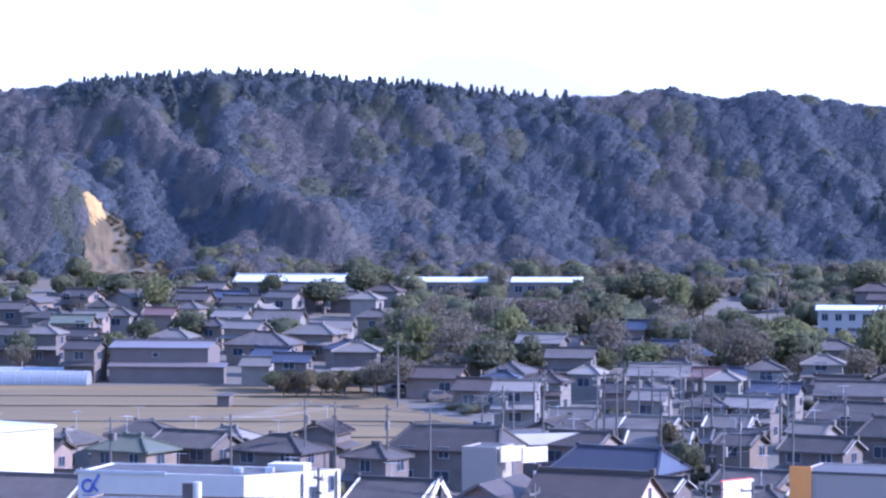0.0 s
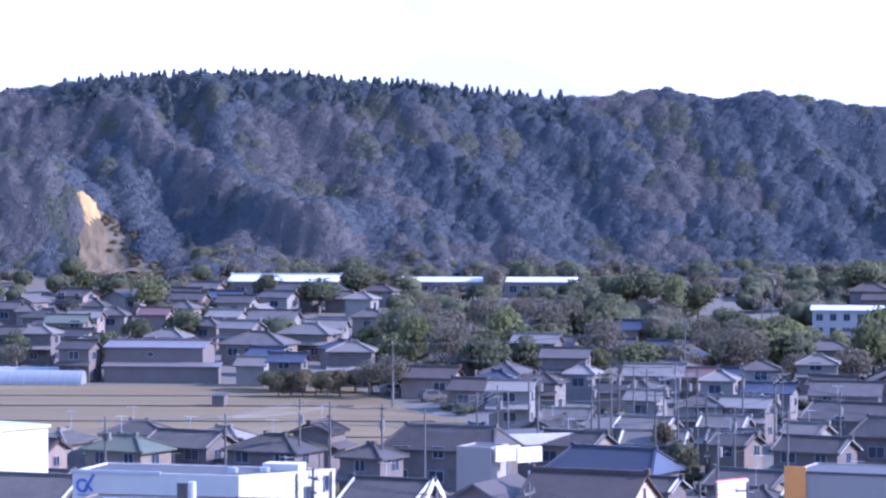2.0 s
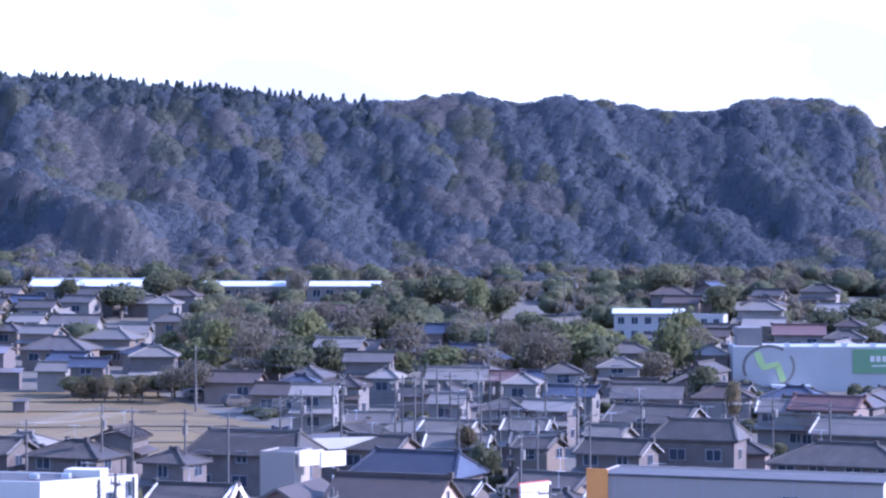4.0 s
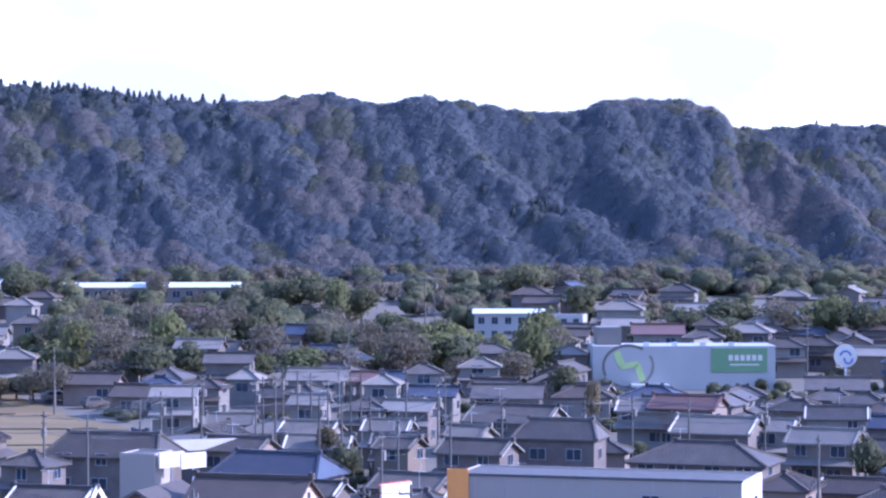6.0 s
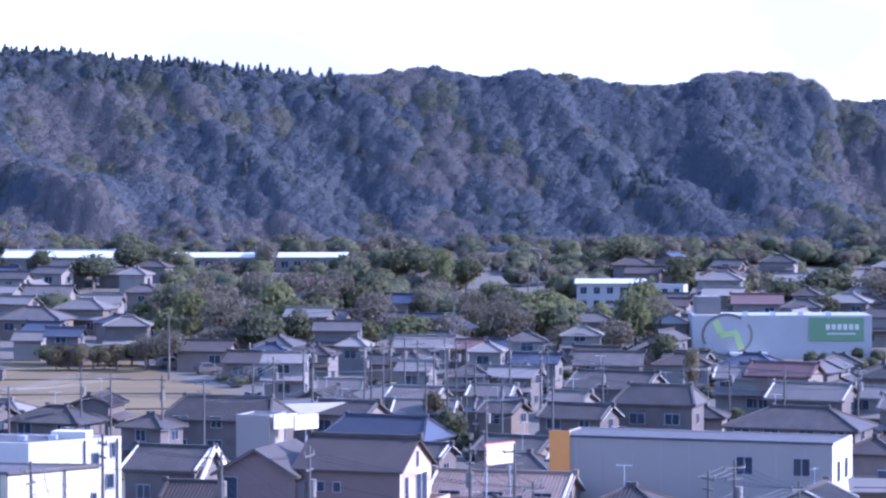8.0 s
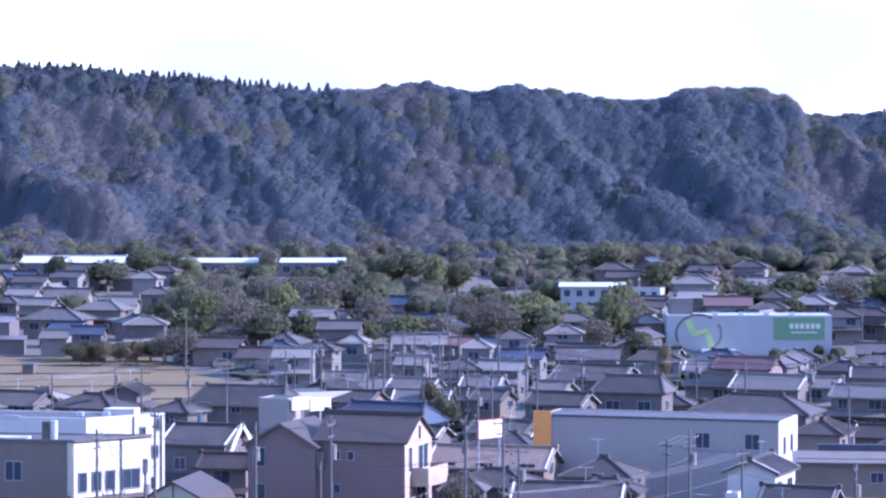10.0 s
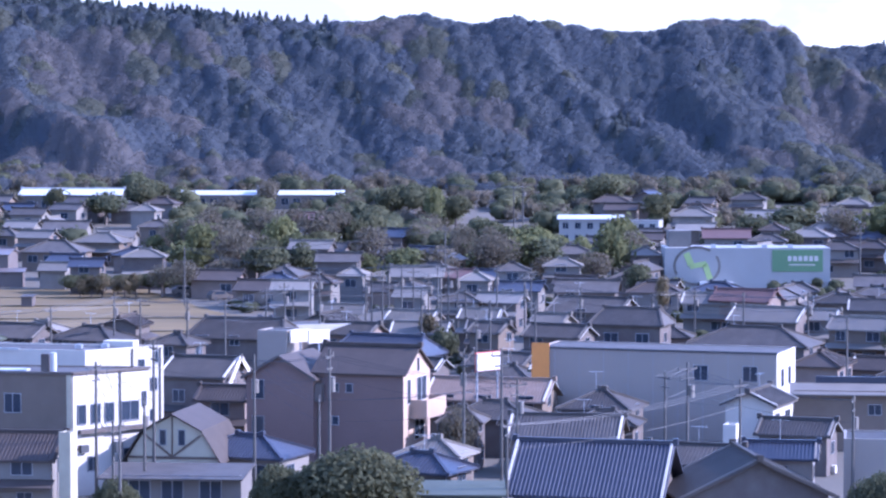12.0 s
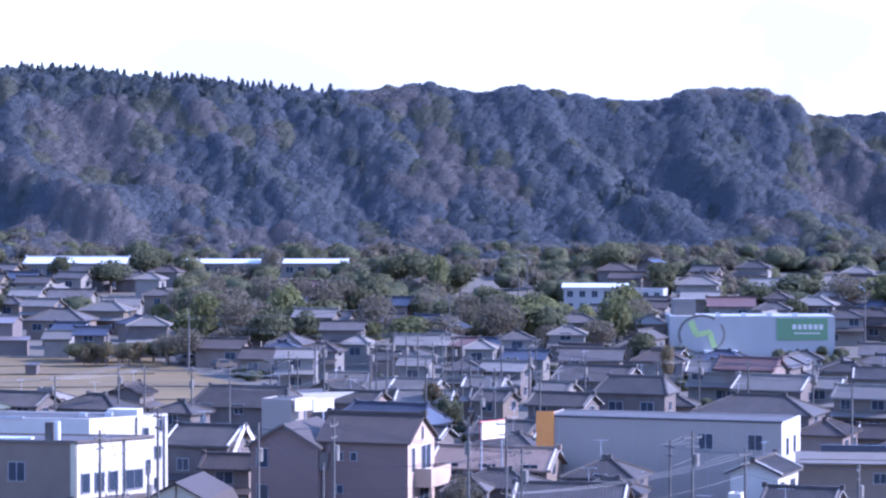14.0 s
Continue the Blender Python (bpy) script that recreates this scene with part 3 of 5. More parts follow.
def window(parent, x, y, z, w, h, side="front", bars=1, material="frame"):
    """A window set on a wall face that looks to -y (front) or +x (right)."""
    t = 0.06
    fr, pn = Shape(), Shape()
    if side == "front":
        fr.box(x - w / 2 - t, x + w / 2 + t, y - 0.07, y + 0.02, z - t, z).box(x - w / 2 - t, x + w / 2 + t, y - 0.07, y + 0.02, z + h, z + h + t)
        for i in range(bars + 2):
            xx = x - w / 2 + i * w / (bars + 1)
            fr.box(xx - t / 2, xx + t / 2, y - 0.06, y + 0.02, z, z + h)
        pn.box(x - w / 2, x + w / 2, y - 0.025, y + 0.01, z, z + h)
    else:
        fr.box(x - 0.02, x + 0.07, y - w / 2 - t, y + w / 2 + t, z - t, z).box(x - 0.02, x + 0.07, y - w / 2 - t, y + w / 2 + t, z + h, z + h + t)
        for i in range(bars + 2):
            yy = y - w / 2 + i * w / (bars + 1)
            fr.box(x - 0.02, x + 0.06, yy - t / 2, yy + t / 2, z, z + h)
        pn.box(x - 0.01, x + 0.025, y - w / 2, y + w / 2, z, z + h)
    wn_ = part("window", fr, material, parent)
    part("pane", pn, "glass", wn_)
    return wn_


def gable_walls(w, d, z, rise, kind):
    """Walls under a roof with the ridge along x; gable ends reach up under the ridge."""
    s = Shape()
    hw, hd = w / 2, d / 2
    if kind != "g":
        return s.box(-hw, hw, -hd, hd, -0.3, z)
    s.v = [(x, y, zz) for x in (-hw, hw) for y, zz in ((-hd, -0.3), (hd, -0.3), (hd, z - 0.05), (0, z + rise - 0.12), (-hd, z - 0.05))]
    s.f = [(4, 3, 2, 1, 0), (5, 6, 7, 8, 9), (0, 1, 6, 5), (1, 2, 7, 6), (2, 3, 8, 7), (3, 4, 9, 8), (4, 0, 5, 9)]
    return s


def house(x, y, w, h, kind="g", wall=0, roof=0, d=None, rot=-20.0, ribbed=None):
    """A town house with its top at h above the ground."""
    near = y < 335
    ribbed = near if ribbed is None else ribbed
    d = d or min(max(w * 0.72, 4.2), 7.5)
    pitch = 0.44 if kind != "t" else 0.52
    z = h - (d / 2) * pitch - 0.15
    ob = thing("house", pose(x, y + d / 2, land(x, y), 0, 0, rot), WALL_SAYS[wall] + " house under a " + ROOF_SAYS[roof] + (" hip roof" if kind == "h" else " roof"), "house", "houses of the town")
    part("wall", gable_walls(w, d, z, (d / 2) * pitch, kind), WALLS[wall], ob)
    roof_on(ob, w, d, z, kind, ROOFS[roof], pitch, ribbed=ribbed, caps=True)
    r = random.Random(int(x * 10) * 31 + int(y))
    tall = z > 4.2
    # pale strips added on some gables to imitate sun glints along the verge
    if kind == "g" and y < 430 and r.random() < 0.28:
        for m in (-1, 1):
            part("barge_board", Shape().bar((w / 2 + 0.48, m * (d / 2 + 0.45), z - 0.24), (w / 2 + 0.48, 0, z + (d / 2) * pitch - 0.04), 0.04, 0.11), "dimwhite", ob, "pale strip standing in for a glint on the gable edge")
    if y < 330 and r.random() < 0.45:
        ax, top = r.uniform(-0.25, 0.25) * w, h + r.uniform(1.2, 2.0)
        mast = Shape().tube((ax, 0, h - 0.3), (ax, 0, top), 0.03, 0.025, 6).bar((ax - 0.7, 0, top - 0.1), (ax + 0.7, 0, top - 0.1), 0.03, 0.03)
        for k in range(5):
            mast.bar((ax - 0.6 + 0.3 * k, -0.3, top - 0.1), (ax - 0.6 + 0.3 * k, 0.3, top - 0.1), 0.025, 0.025)
        part("antenna", mast, "steel", ob)
    if y < 330 and r.random() < 0.5:
        part("air_unit", Shape().box(w / 2 + 0.05, w / 2 + 0.4, -0.4, 0.4, 0.1, 0.75), "white", ob)
    for zz in ((0.9, 3.4) if tall else (max(z - 1.9, 0.7),)):
        for i in range(max(1, int(w / 3.2))):
            if y > 300 and r.random() < 0.5:
                continue
            window(ob, -w / 2 + (i + 0.5) * w / max(1, int(w / 3.2)) + r.uniform(-0.3, 0.3), -d / 2, zz, r.choice((1.2, 1.6, 1.7)), 1.1)
        window(ob, w / 2, r.uniform(-0.8, 0.8), zz, 1.3, 1.0, "right")
    if tall and w > 4.5 and kind != "t":
        b = part("porch_roof", Shape().slab([(-w / 2 - 0.3, -d / 2 - 1.3, 2.55), (w / 2 + 0.3, -d / 2 - 1.3, 2.55), (w / 2 + 0.3, -d / 2 + 0.02, 3.05), (-w / 2 - 0.3, -d / 2 + 0.02, 3.05)], 0.12), ROOFS[roof], ob)
    return ob


def flat_block(name, corner, front, side, h, wall, label, category, rot=-20.0, lip=0.16, kind="", skew=0.0):
    """A flat-roofed block, its right side leaning out by skew towards the back, whose front right corner stands at corner, its parapet's top at h; the front looks to -y before turning."""
    x, y = corner
    ob = thing(name, pose(x, y, land(x, y), 0, 0, rot), label, category, kind=kind)
    top = h - lip
    ring = [(-front, 0), (0, 0), (skew, side), (-front, side)]
    hole = [(-front + 0.2, 0.2), (-0.2, 0.2), (skew - 0.2, side - 0.2), (-front + 0.2, side - 0.2)]
    part("wall", Shape().slab([(*p, top) for p in ring], top + 0.4), wall, ob)
    part("roof_deck", Shape().slab([(*p, top + 0.05) for p in hole], 0.046), "tile", ob)
    s = Shape()
    s.v = [(*p, z) for z in (top, h) for p in ring + hole]
    for i in range(4):
        k = (i + 1) % 4
        s.f += [(i, k, 8 + k, 8 + i), (4 + k, 4 + i, 12 + i, 12 + k), (8 + i, 8 + k, 12 + k, 12 + i)]
    part("parapet", s, wall, ob)
    return ob

# ================= near buildings =================
def on_side(along):
    """Places on a leaning side wall that starts at the front corner: distance along it, height and distance out of it."""
    d = Vector((along[0], along[1], 0)).normalized()
    return lambda a, z, b=0.0: tuple(d * a + Vector((d.y, -d.x, 0)) * b + Vector((0, 0, z)))


def side_window(ob, at, a, z, w, h):
    """A framed window on a leaning side wall."""
    fr = Shape()
    for p, q in (((a - w / 2, z), (a + w / 2, z)), ((a - w / 2, z + h), (a + w / 2, z + h))):
        fr.bar(at(*p, 0.04), at(*q, 0.04), 0.1, 0.09)
    for k in (-0.5, 0.0, 0.5) if w > 0.9 else (-0.5, 0.5):
        fr.bar(at(a + k * w, z, 0.04), at(a + k * w, z + h, 0.04), 0.08, 0.08)
    wn_ = part("window", fr, "frame", ob)
    part("pane", Shape().bar(at(a - w / 2, z + h / 2, 0.02), at(a + w / 2, z + h / 2, 0.02), 0.05, h), "glass", wn_)


# white block
ob = flat_block("office_block", (-26.6, 200.0), 12.9, 6.6, 10.55, "white", "white flat-roofed office block with a blue mark on its wall", "office building", rot=-12, skew=5.2)
at = on_side((5.2, 6.6))
for a, zz, ww in ((1.4, 6.6, 1.1), (3.4, 6.6, 0.9), (6.0, 8.3, 0.6), (7.3, 6.6, 0.7), (7.0, 3.8, 0.8), (5.4, 4.0, 1.0), (7.6, 9.0, 0.4)):
    side_window(ob, at, a, zz, ww, 1.1)
for a in (5.0, 8.0):
    part("downpipe", Shape().tube(at(a, 0, 0.08), at(a, 10.4, 0.08), 0.06, 0.06), "blackpipe", ob)
part("stair_head", Shape().box(0.2, 3.0, 4.6, 6.3, 10.4, 11.0), "white", ob)
part("roof_edge", Shape().box(-13.0, -6.0, -0.14, -0.003, 10.45, 10.68), "whitemetal", ob)
s = Shape()
for i in range(24):
    a, b = i / 24 * math.tau, (i + 1) / 24 * math.tau
    if 0.6 < a < 5.6:
        s.bar((-12.1 + 0.42 * math.cos(a), -0.06, 9.5 + 0.42 * math.sin(a)), (-12.1 + 0.42 * math.cos(b), -0.06, 9.5 + 0.42 * math.sin(b)), 0.05, 0.2)
s.bar((-12.0, -0.06, 9.0), (-11.2, -0.06, 10.35), 0.05, 0.2).bar((-11.8, -0.06, 9.6), (-11.3, -0.06, 9.1), 0.05, 0.18).bar((-12.5, -0.06, 8.8), (-11.3, -0.06, 8.8), 0.05, 0.08)
part("mark", s, "bluemark", ob, "blue painted mark")
for xx, yy, hh in ((-1.5, 3, 0.4), (0.6, 4, 0.3), (2.6, 5.2, 0.5)):
    part("roof_vent", Shape().tube((xx, yy, 10.3), (xx, yy, 10.5 + hh), 0.12, 0.1).box(xx - 0.3, xx + 0.3, yy - 0.3, yy + 0.3, 10.4, 10.8), "steel", ob)
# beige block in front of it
ob = flat_block("shop_block", (-26.0, 183.0), 10.5, 6.2, 10.2, "beige", "beige flat-roofed block, its sunlit side coloured white", "shop building", rot=-10, lip=0.16, skew=4.9)
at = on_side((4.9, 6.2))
# sunlight on this side is painted in by a white sheet over the beige
part("side_cladding", Shape().bar(at(0.05, 4.8, 0.035), at(7.85, 4.8, 0.035), 0.06, 10.2), "white", ob, "side wall coloured white for the sun on it")
part("roof_band", Shape().box(-10.6, 0.0, -0.15, -0.004, 10.05, 10.26), "darkwood", ob, "dark roof edge")
part("roof_band", Shape().bar(at(0.0, 10.13, 0.14), at(7.9, 10.13, 0.14), 0.14, 0.22), "darkwood", ob, "dark roof edge")
part("corner_trim", Shape().box(-0.45, -0.02, -0.06, -0.004, -0.3, 10.0), "cream", ob, "cream corner strip")
for a, ww in ((0.9, 0.8), (2.3, 0.9), (3.7, 0.9), (5.8, 1.8)):
    side_window(ob, lambda p, z, b=0.0, f=at: f(p, z, b + 0.07), a, 5.9, ww, 1.6)
for a, zz, ww in ((7.3, 7.0, 0.4), (2.0, 2.0, 1.0), (5.9, 2.4, 1.6)):
    side_window(ob, lambda p, z, b=0.0, f=at: f(p, z, b + 0.07), a, zz, ww, 1.2)
part("balcony_rail", Shape().bar(at(0.5, 5.3, 0.3), at(7.2, 5.3, 0.3), 0.4, 0.34), "darkwood", ob)
part("downpipe", Shape().tube(at(4.8, 0, 0.16), at(4.8, 10.0, 0.16), 0.06, 0.06), "blackpipe", ob)
for a in (1.0, 4.4):
    part("air_unit", Shape().bar(at(a - 0.4, 3.9, 0.25), at(a + 0.4, 3.9, 0.25), 0.34, 0.6), "blackpipe", ob)
window(ob, -5.0, 0, 6.9, 1.4, 1.5, "front", 1)
part("roof_cabinet", Shape().box(-2.9, -2.3, 1.0, 1.6, 10.1, 11.6), "darkwood", ob)
part("roof_tank", Shape().tube((-1.9, 1.2, 10.1), (-1.9, 1.2, 11.7), 0.28, 0.28, 12), "whitemetal", ob)
part("roof_slab", Shape().box(-8.5, -4.2, 0.6, 2.4, 10.1, 10.3), "whitemetal", ob)
# white box at the field's corner, and the low house before it
ob = flat_block("white_store", (-50.6, 250.0), 9.0, 9.0, 9.7, "white", "plain white sunlit store building with a flat roof", "store", rot=55)
part("roof_edge", Shape().box(-9.2, 0.2, -0.2, 9.2, 9.7, 9.95), "whitemetal", ob)
ob = tagged(house(-47.6, 226.0, 8.4, 7.6, "g", 4, 0, d=6.5, rot=-16), "dark timber house with a grey tiled roof and white gable")
part("gable_trim", Shape().bar((4.72, -3.6, 4.6), (4.72, 0, 7.5), 0.12, 0.4).bar((4.72, 0, 7.5), (4.72, 3.6, 4.6), 0.12, 0.4), "white", ob, "white gable board")

# brown three-storey house
ob = thing("apartment_house", pose(-1.4, 202.3, 0, 0, 0, -20), "three-storey mauve-brown house with a salmon gable and balcony", "house")
Z = 8.75
part("wall", gable_walls(8.2, 7.2, Z, 2.0, "g"), "pink", ob)
roof_on(ob, 8.2, 7.2, Z, "g", "slate", 0.55, 0.35)
# end wall repeats the siding hue lighter: its sunlight is in the colour
part("gable_wall", Shape().face((4.12, -3.62, -0.2), (4.12, 3.62, -0.2), (4.12, 3.62, Z - 0.1), (4.12, 0, Z + 1.85), (4.12, -3.62, Z - 0.1)), "salmon", ob, "end wall in a lighter sunlit tone of the siding")
wing = Shape()
wing.v = [(x, y, zz) for y in (-4.6, 3.4) for x, zz in ((-10.2, -0.3), (-3.9, -0.3), (-3.9, Z - 0.5), (-7.05, Z + 1.25), (-10.2, Z - 0.5))]
wing.f = [(0, 1, 2, 3, 4), (9, 8, 7, 6, 5), (1, 0, 5, 6), (2, 1, 6, 7), (3, 2, 7, 8), (4, 3, 8, 9), (0, 4, 9, 5)]
part("wing", wing, "pink", ob)
s = Shape()
s.slab([(-10.6, -5.0, Z - 0.72), (-7.05, -5.0, Z + 1.3), (-7.05, 3.6, Z + 1.3), (-10.6, 3.6, Z - 0.72)][::1], 0.16)
s.slab([(-7.05, -5.0, Z + 1.3), (-3.5, -5.0, Z - 0.72), (-3.5, 3.6, Z - 0.72), (-7.05, 3.6, Z + 1.3)], 0.16)
part("wing_roof", s, "slate", ob)
part("barge_board", Shape().bar((-10.62, -5.02, Z - 0.8), (-7.05, -5.02, Z + 1.24), 0.06, 0.22).bar((-7.05, -5.02, Z + 1.24), (-3.48, -5.02, Z - 0.8), 0.06, 0.22), "darkwood", ob)
for xx, zz in ((-9.1, 6.2), (-9.1, 3.0)):
    window(ob, xx, -4.6, zz, 1.1, 1.6, "front", 0)
for xx, zz in ((-2.2, 6.9), (-0.9, 6.9), (-2.2, 4.0)):
    window(ob, xx, -3.6, zz, 0.6, 0.7, "front", 0)
window(ob, 4.12, 1.2, 5.9, 2.6, 2.1, "right", 1, "white")
window(ob, 4.12, -2.2, 5.9, 0.9, 2.1, "right", 0, "white")
window(ob, 4.12, 0.3, 8.6, 0.5, 1.1, "right", 0)
window(ob, 4.12, 0.6, 2.6, 2.6, 1.8, "right", 1, "white")
bal = part("balcony", Shape().box(4.14, 5.7, -1.9, 3.5, 4.55, 4.75).box(5.55, 5.7, -1.9, 3.5, 4.75, 6.2).box(4.14, 5.55, -1.9, -1.75, 4.75, 6.2).box(4.14, 5.55, 3.35, 3.5, 4.75, 6.2), "salmon", ob, "salmon balcony")
part("post", Shape().box(5.5, 5.66, -1.85, -1.7, 0, 4.55), "salmon", ob)
part("post", Shape().box(5.5, 5.66, 3.3, 3.45, 0, 4.55), "salmon", ob)
part("downpipe", Shape().tube((-3.7, -3.75, 0), (-3.7, -3.75, Z - 0.3), 0.07, 0.07), "darkwood", ob)
part("air_unit", Shape().box(-3.85, -3.2, -4.4, -3.75, 6.0, 7.6), "darkwood", ob)

# grey hall with an orange end
ob = flat_block("grey_hall", (36.8, 217.8), 24.0, 9.0, 8.45, "greywall", "long grey-clad hall with an orange end panel", "hall building", lip=0.16)
part("orange_panel", Shape().box(-24.1, -22.3, -0.12, -0.003, 3.0, 8.95), "orange", ob, "orange end panel")
# end face is white instead of grey, to paint in the sun on it
part("side_wall", Shape().box(0.004, 0.06, 0.02, 8.98, -0.3, 8.44), "white", ob, "side wall coloured white for the sun on it")
part("roof_trim", Shape().box(-22.28, 0.12, -0.1, -0.004, 8.42, 8.62), "blackpipe", ob)
for i in range(9):
    part("panel_joint", Shape().box(-21.8 + i * 2.45, -21.76 + i * 2.45, -0.012, -0.002, 0, 8.4), "frame", ob)
for xx in (-7.3, -2.5):
    window(ob, xx, 0, 5.8, 1.4, 1.4, "front", 1)
for yy in (2.6, 6.0):
    window(ob, 0.06, yy, 5.2, 1.2, 1.6, "right", 0)
# half-timbered house
ob = thing("timbered_house", pose(-17.7, 183.5, -1.3, 0, 0, -12), "cream house with brown half-timbering in its gable", "house")
s = Shape()
s.v = [(x, y, z) for y in (0, 8) for x, z in ((-4, -0.2), (3.6, -0.2), (3.6, 4.4), (2.2, 6.6), (-0.2, 7.9), (-2.6, 6.6), (-4, 4.4))]
s.f = [tuple(range(7)), tuple(range(13, 6, -1))] + [((i + 1) % 7, i, 7 + i, 7 + (i + 1) % 7) for i in range(7)]
part("wall", s, "cream", ob)
r = Shape()
for a, b in (((4.0, 4.1), (2.35, 6.75)), ((2.35, 6.75), (-0.2, 8.1)), ((-0.2, 8.1), (-2.75, 6.75)), ((-2.75, 6.75), (-4.4, 4.1))):
    r.slab([(a[0], -0.4, a[1]), (a[0], 8.4, a[1]), (b[0], 8.4, b[1]), (b[0], -0.4, b[1])], 0.14)
part("roof", r, "slate", ob)
t = Shape().bar((-4, -0.05, 4.45), (3.6, -0.05, 4.45), 0.08, 0.2).bar((-0.2, -0.05, 4.4), (-0.2, -0.05, 7.9), 0.08, 0.2)
t.bar((-0.2, -0.05, 4.5), (-2.5, -0.05, 6.3), 0.08, 0.18).bar((-0.2, -0.05, 4.5), (2.2, -0.05, 6.3), 0.08, 0.18)
part("timber_frame", t, "timber", ob)
for xx in (-1.0, 0.6):
    window(ob, xx, 0, 5.5, 0.55, 1.2, "front", 0)
for xx in (-2.1, -0.2, 1.8):
    window(ob, xx, 0, 2.0, 0.95, 1.5, "front", 1)
# low row in front of it
ob = flat_block("row_house", (-11.8, 172.0), 10.8, 6.0, 3.1, "pale", "low pale row house with a flat tin roof", "house", rot=-6, lip=0.12)
part("canopy", Shape().slab([(-11.1, -1.2, 3.0), (0.3, -1.2, 3.0), (0.3, 6.2, 3.35), (-11.1, 6.2, 3.35)], 0.1), "tile", ob)
for xx in (-8, -5.4, -2.4):
    window(ob, xx, 0, 0.8, 1.7, 1.9, "front", 1)
tagged(house(-30.2, 171.5, 8.6, 6.4, "g", 1, 4, d=7, rot=-8), "low pale house with a brown roof")
ob = flat_block("cream_pier", (-24.8, 170.0), 1.0, 1.2, 6.8, "cream", "narrow cream-painted wall block beside a low house", "wall block")
# dark roof house with a white triangular dormer
ob = tagged(house(-17.6, 224.5, 6.4, 7.6, "g", 4, 0, d=6.5, rot=-20), "dark-roofed house with a white gable end")
part("gable_trim", Shape().bar((3.72, -3.7, 4.45), (3.72, 0, 7.65), 0.12, 0.5).bar((3.72, 0, 7.65), (3.72, 3.7, 4.45), 0.12, 0.5), "white", ob, "white gable board")
# block with white panels
ob = flat_block("small_office", (-10.0, 238.0), 3.2, 4.0, 9.2, "greywall", "narrow blue-grey office block", "office building")
for i in (0, 1):
    part("rooftop_panel", Shape().bar((0.3 + i * 2.0, 0.2, 8.6), (1.6 + i * 2.0, 2.6, 8.6), 0.2, 1.3), "white", ob, "white sunlit panel")
    part("panel_post", Shape().tube((0.95 + i * 2.0, 1.4, 0), (0.95 + i * 2.0, 1.4, 8), 0.1, 0.1), "steel", ob)
# long white shop behind
# lower wall is dark to fit the camera's view, where roofs hide it
ob = flat_block("white_shop", (-3.0, 300.0), 8.0, 8.0, 5.1, "darkwood", "low white shop, coloured dark where roofs should hide it", "shop", rot=18)
part("fascia", Shape().box(-8.0, 0.0, -0.12, -0.004, 4.0, 5.2), "white", ob, "white sunlit fascia")
# red and white board
ob = thing("billboard", pose(9.4, 213.0, 0, 0, 0, 45), "white billboard with a red frame on posts", "billboard")
part("board", Shape().box(-1.7, 1.7, -0.1, 0.1, 7.5, 9.1), "white", ob)
part("red_frame", Shape().box(-1.76, 1.76, 0.104, 0.18, 7.4, 9.2), "red", ob)
for xx in (-1.4, 1.4):
    part("post", Shape().tube((xx, 0.25, 0), (xx, 0.25, 9), 0.09, 0.09), "steel", ob)
# long tiled house, pavilion, white house, warehouse at the lower edge
house(10.2, 219.0, 11.2, 5.9, "g", 2, 6, d=7, rot=-16, ribbed=True)
house(19.9, 209.5, 6.2, 5.8, "h", 4, 0, d=6, rot=-20, ribbed=True)
ob = house(33.4, 203.0, 6.4, 6.6, "g", 0, 0, d=4.4, rot=66)
house(19.0, 240.0, 6.0, 6.5, "g", 1, 2, d=6, rot=-20)
ob = flat_block("beige_warehouse", (48.0, 211.0), 10.4, 8.0, 5.6, "beige", "beige warehouse with a pale roof edge", "warehouse", rot=-8)
part("roof_edge", Shape().slab([(-10.8, -0.8, 5.3), (0.3, -0.8, 5.3), (0.3, 2.0, 6.1), (-10.8, 2.0, 6.1)], 0.12), "lighttile", ob)
part("blue_ridge", Shape().box(-8.4, 0.2, 2.2, 2.6, 5.4, 6.7), "bluetile", ob, "dark blue ridge band")
for xx in (-3.0, -0.9):
    window(ob, xx, 0, 3.4, 1.2, 0.9, "front", 1)
# large dark temple-like roof
ob = thing("tiled_hall", pose(15.1, 163.5, 0, 0, 0, -15), "hall with a large blue-black glazed tile roof", "hall building")
part("wall", gable_walls(10.6, 9.0, 3.75, 2.9, "g"), "darkwood", ob)
roof_on(ob, 10.6, 9.0, 3.75, "g", "bluetile", 0.66, 0.8, ribbed=True)
for xx in (-3, 0, 3):
    window(ob, xx, -4.5, 1.4, 1.8, 1.6)
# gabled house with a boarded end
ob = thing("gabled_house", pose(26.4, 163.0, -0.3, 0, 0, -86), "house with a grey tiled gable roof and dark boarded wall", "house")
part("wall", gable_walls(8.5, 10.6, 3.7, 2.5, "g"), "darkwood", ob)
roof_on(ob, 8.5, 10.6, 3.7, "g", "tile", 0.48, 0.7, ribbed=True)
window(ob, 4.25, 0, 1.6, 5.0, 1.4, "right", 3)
ob = flat_block("blue_grey_store", (40.6, 165.0), 6.4, 6.0, 6.6, "greywall", "blue-grey plain store with a flat roof", "store", rot=-10, lip=0.15)
ob = flat_block("roof_stair_box", (28.6, 185.0), 1.1, 1.6, 5.5, "white", "white sunlit stair head above the roofs", "stair head")
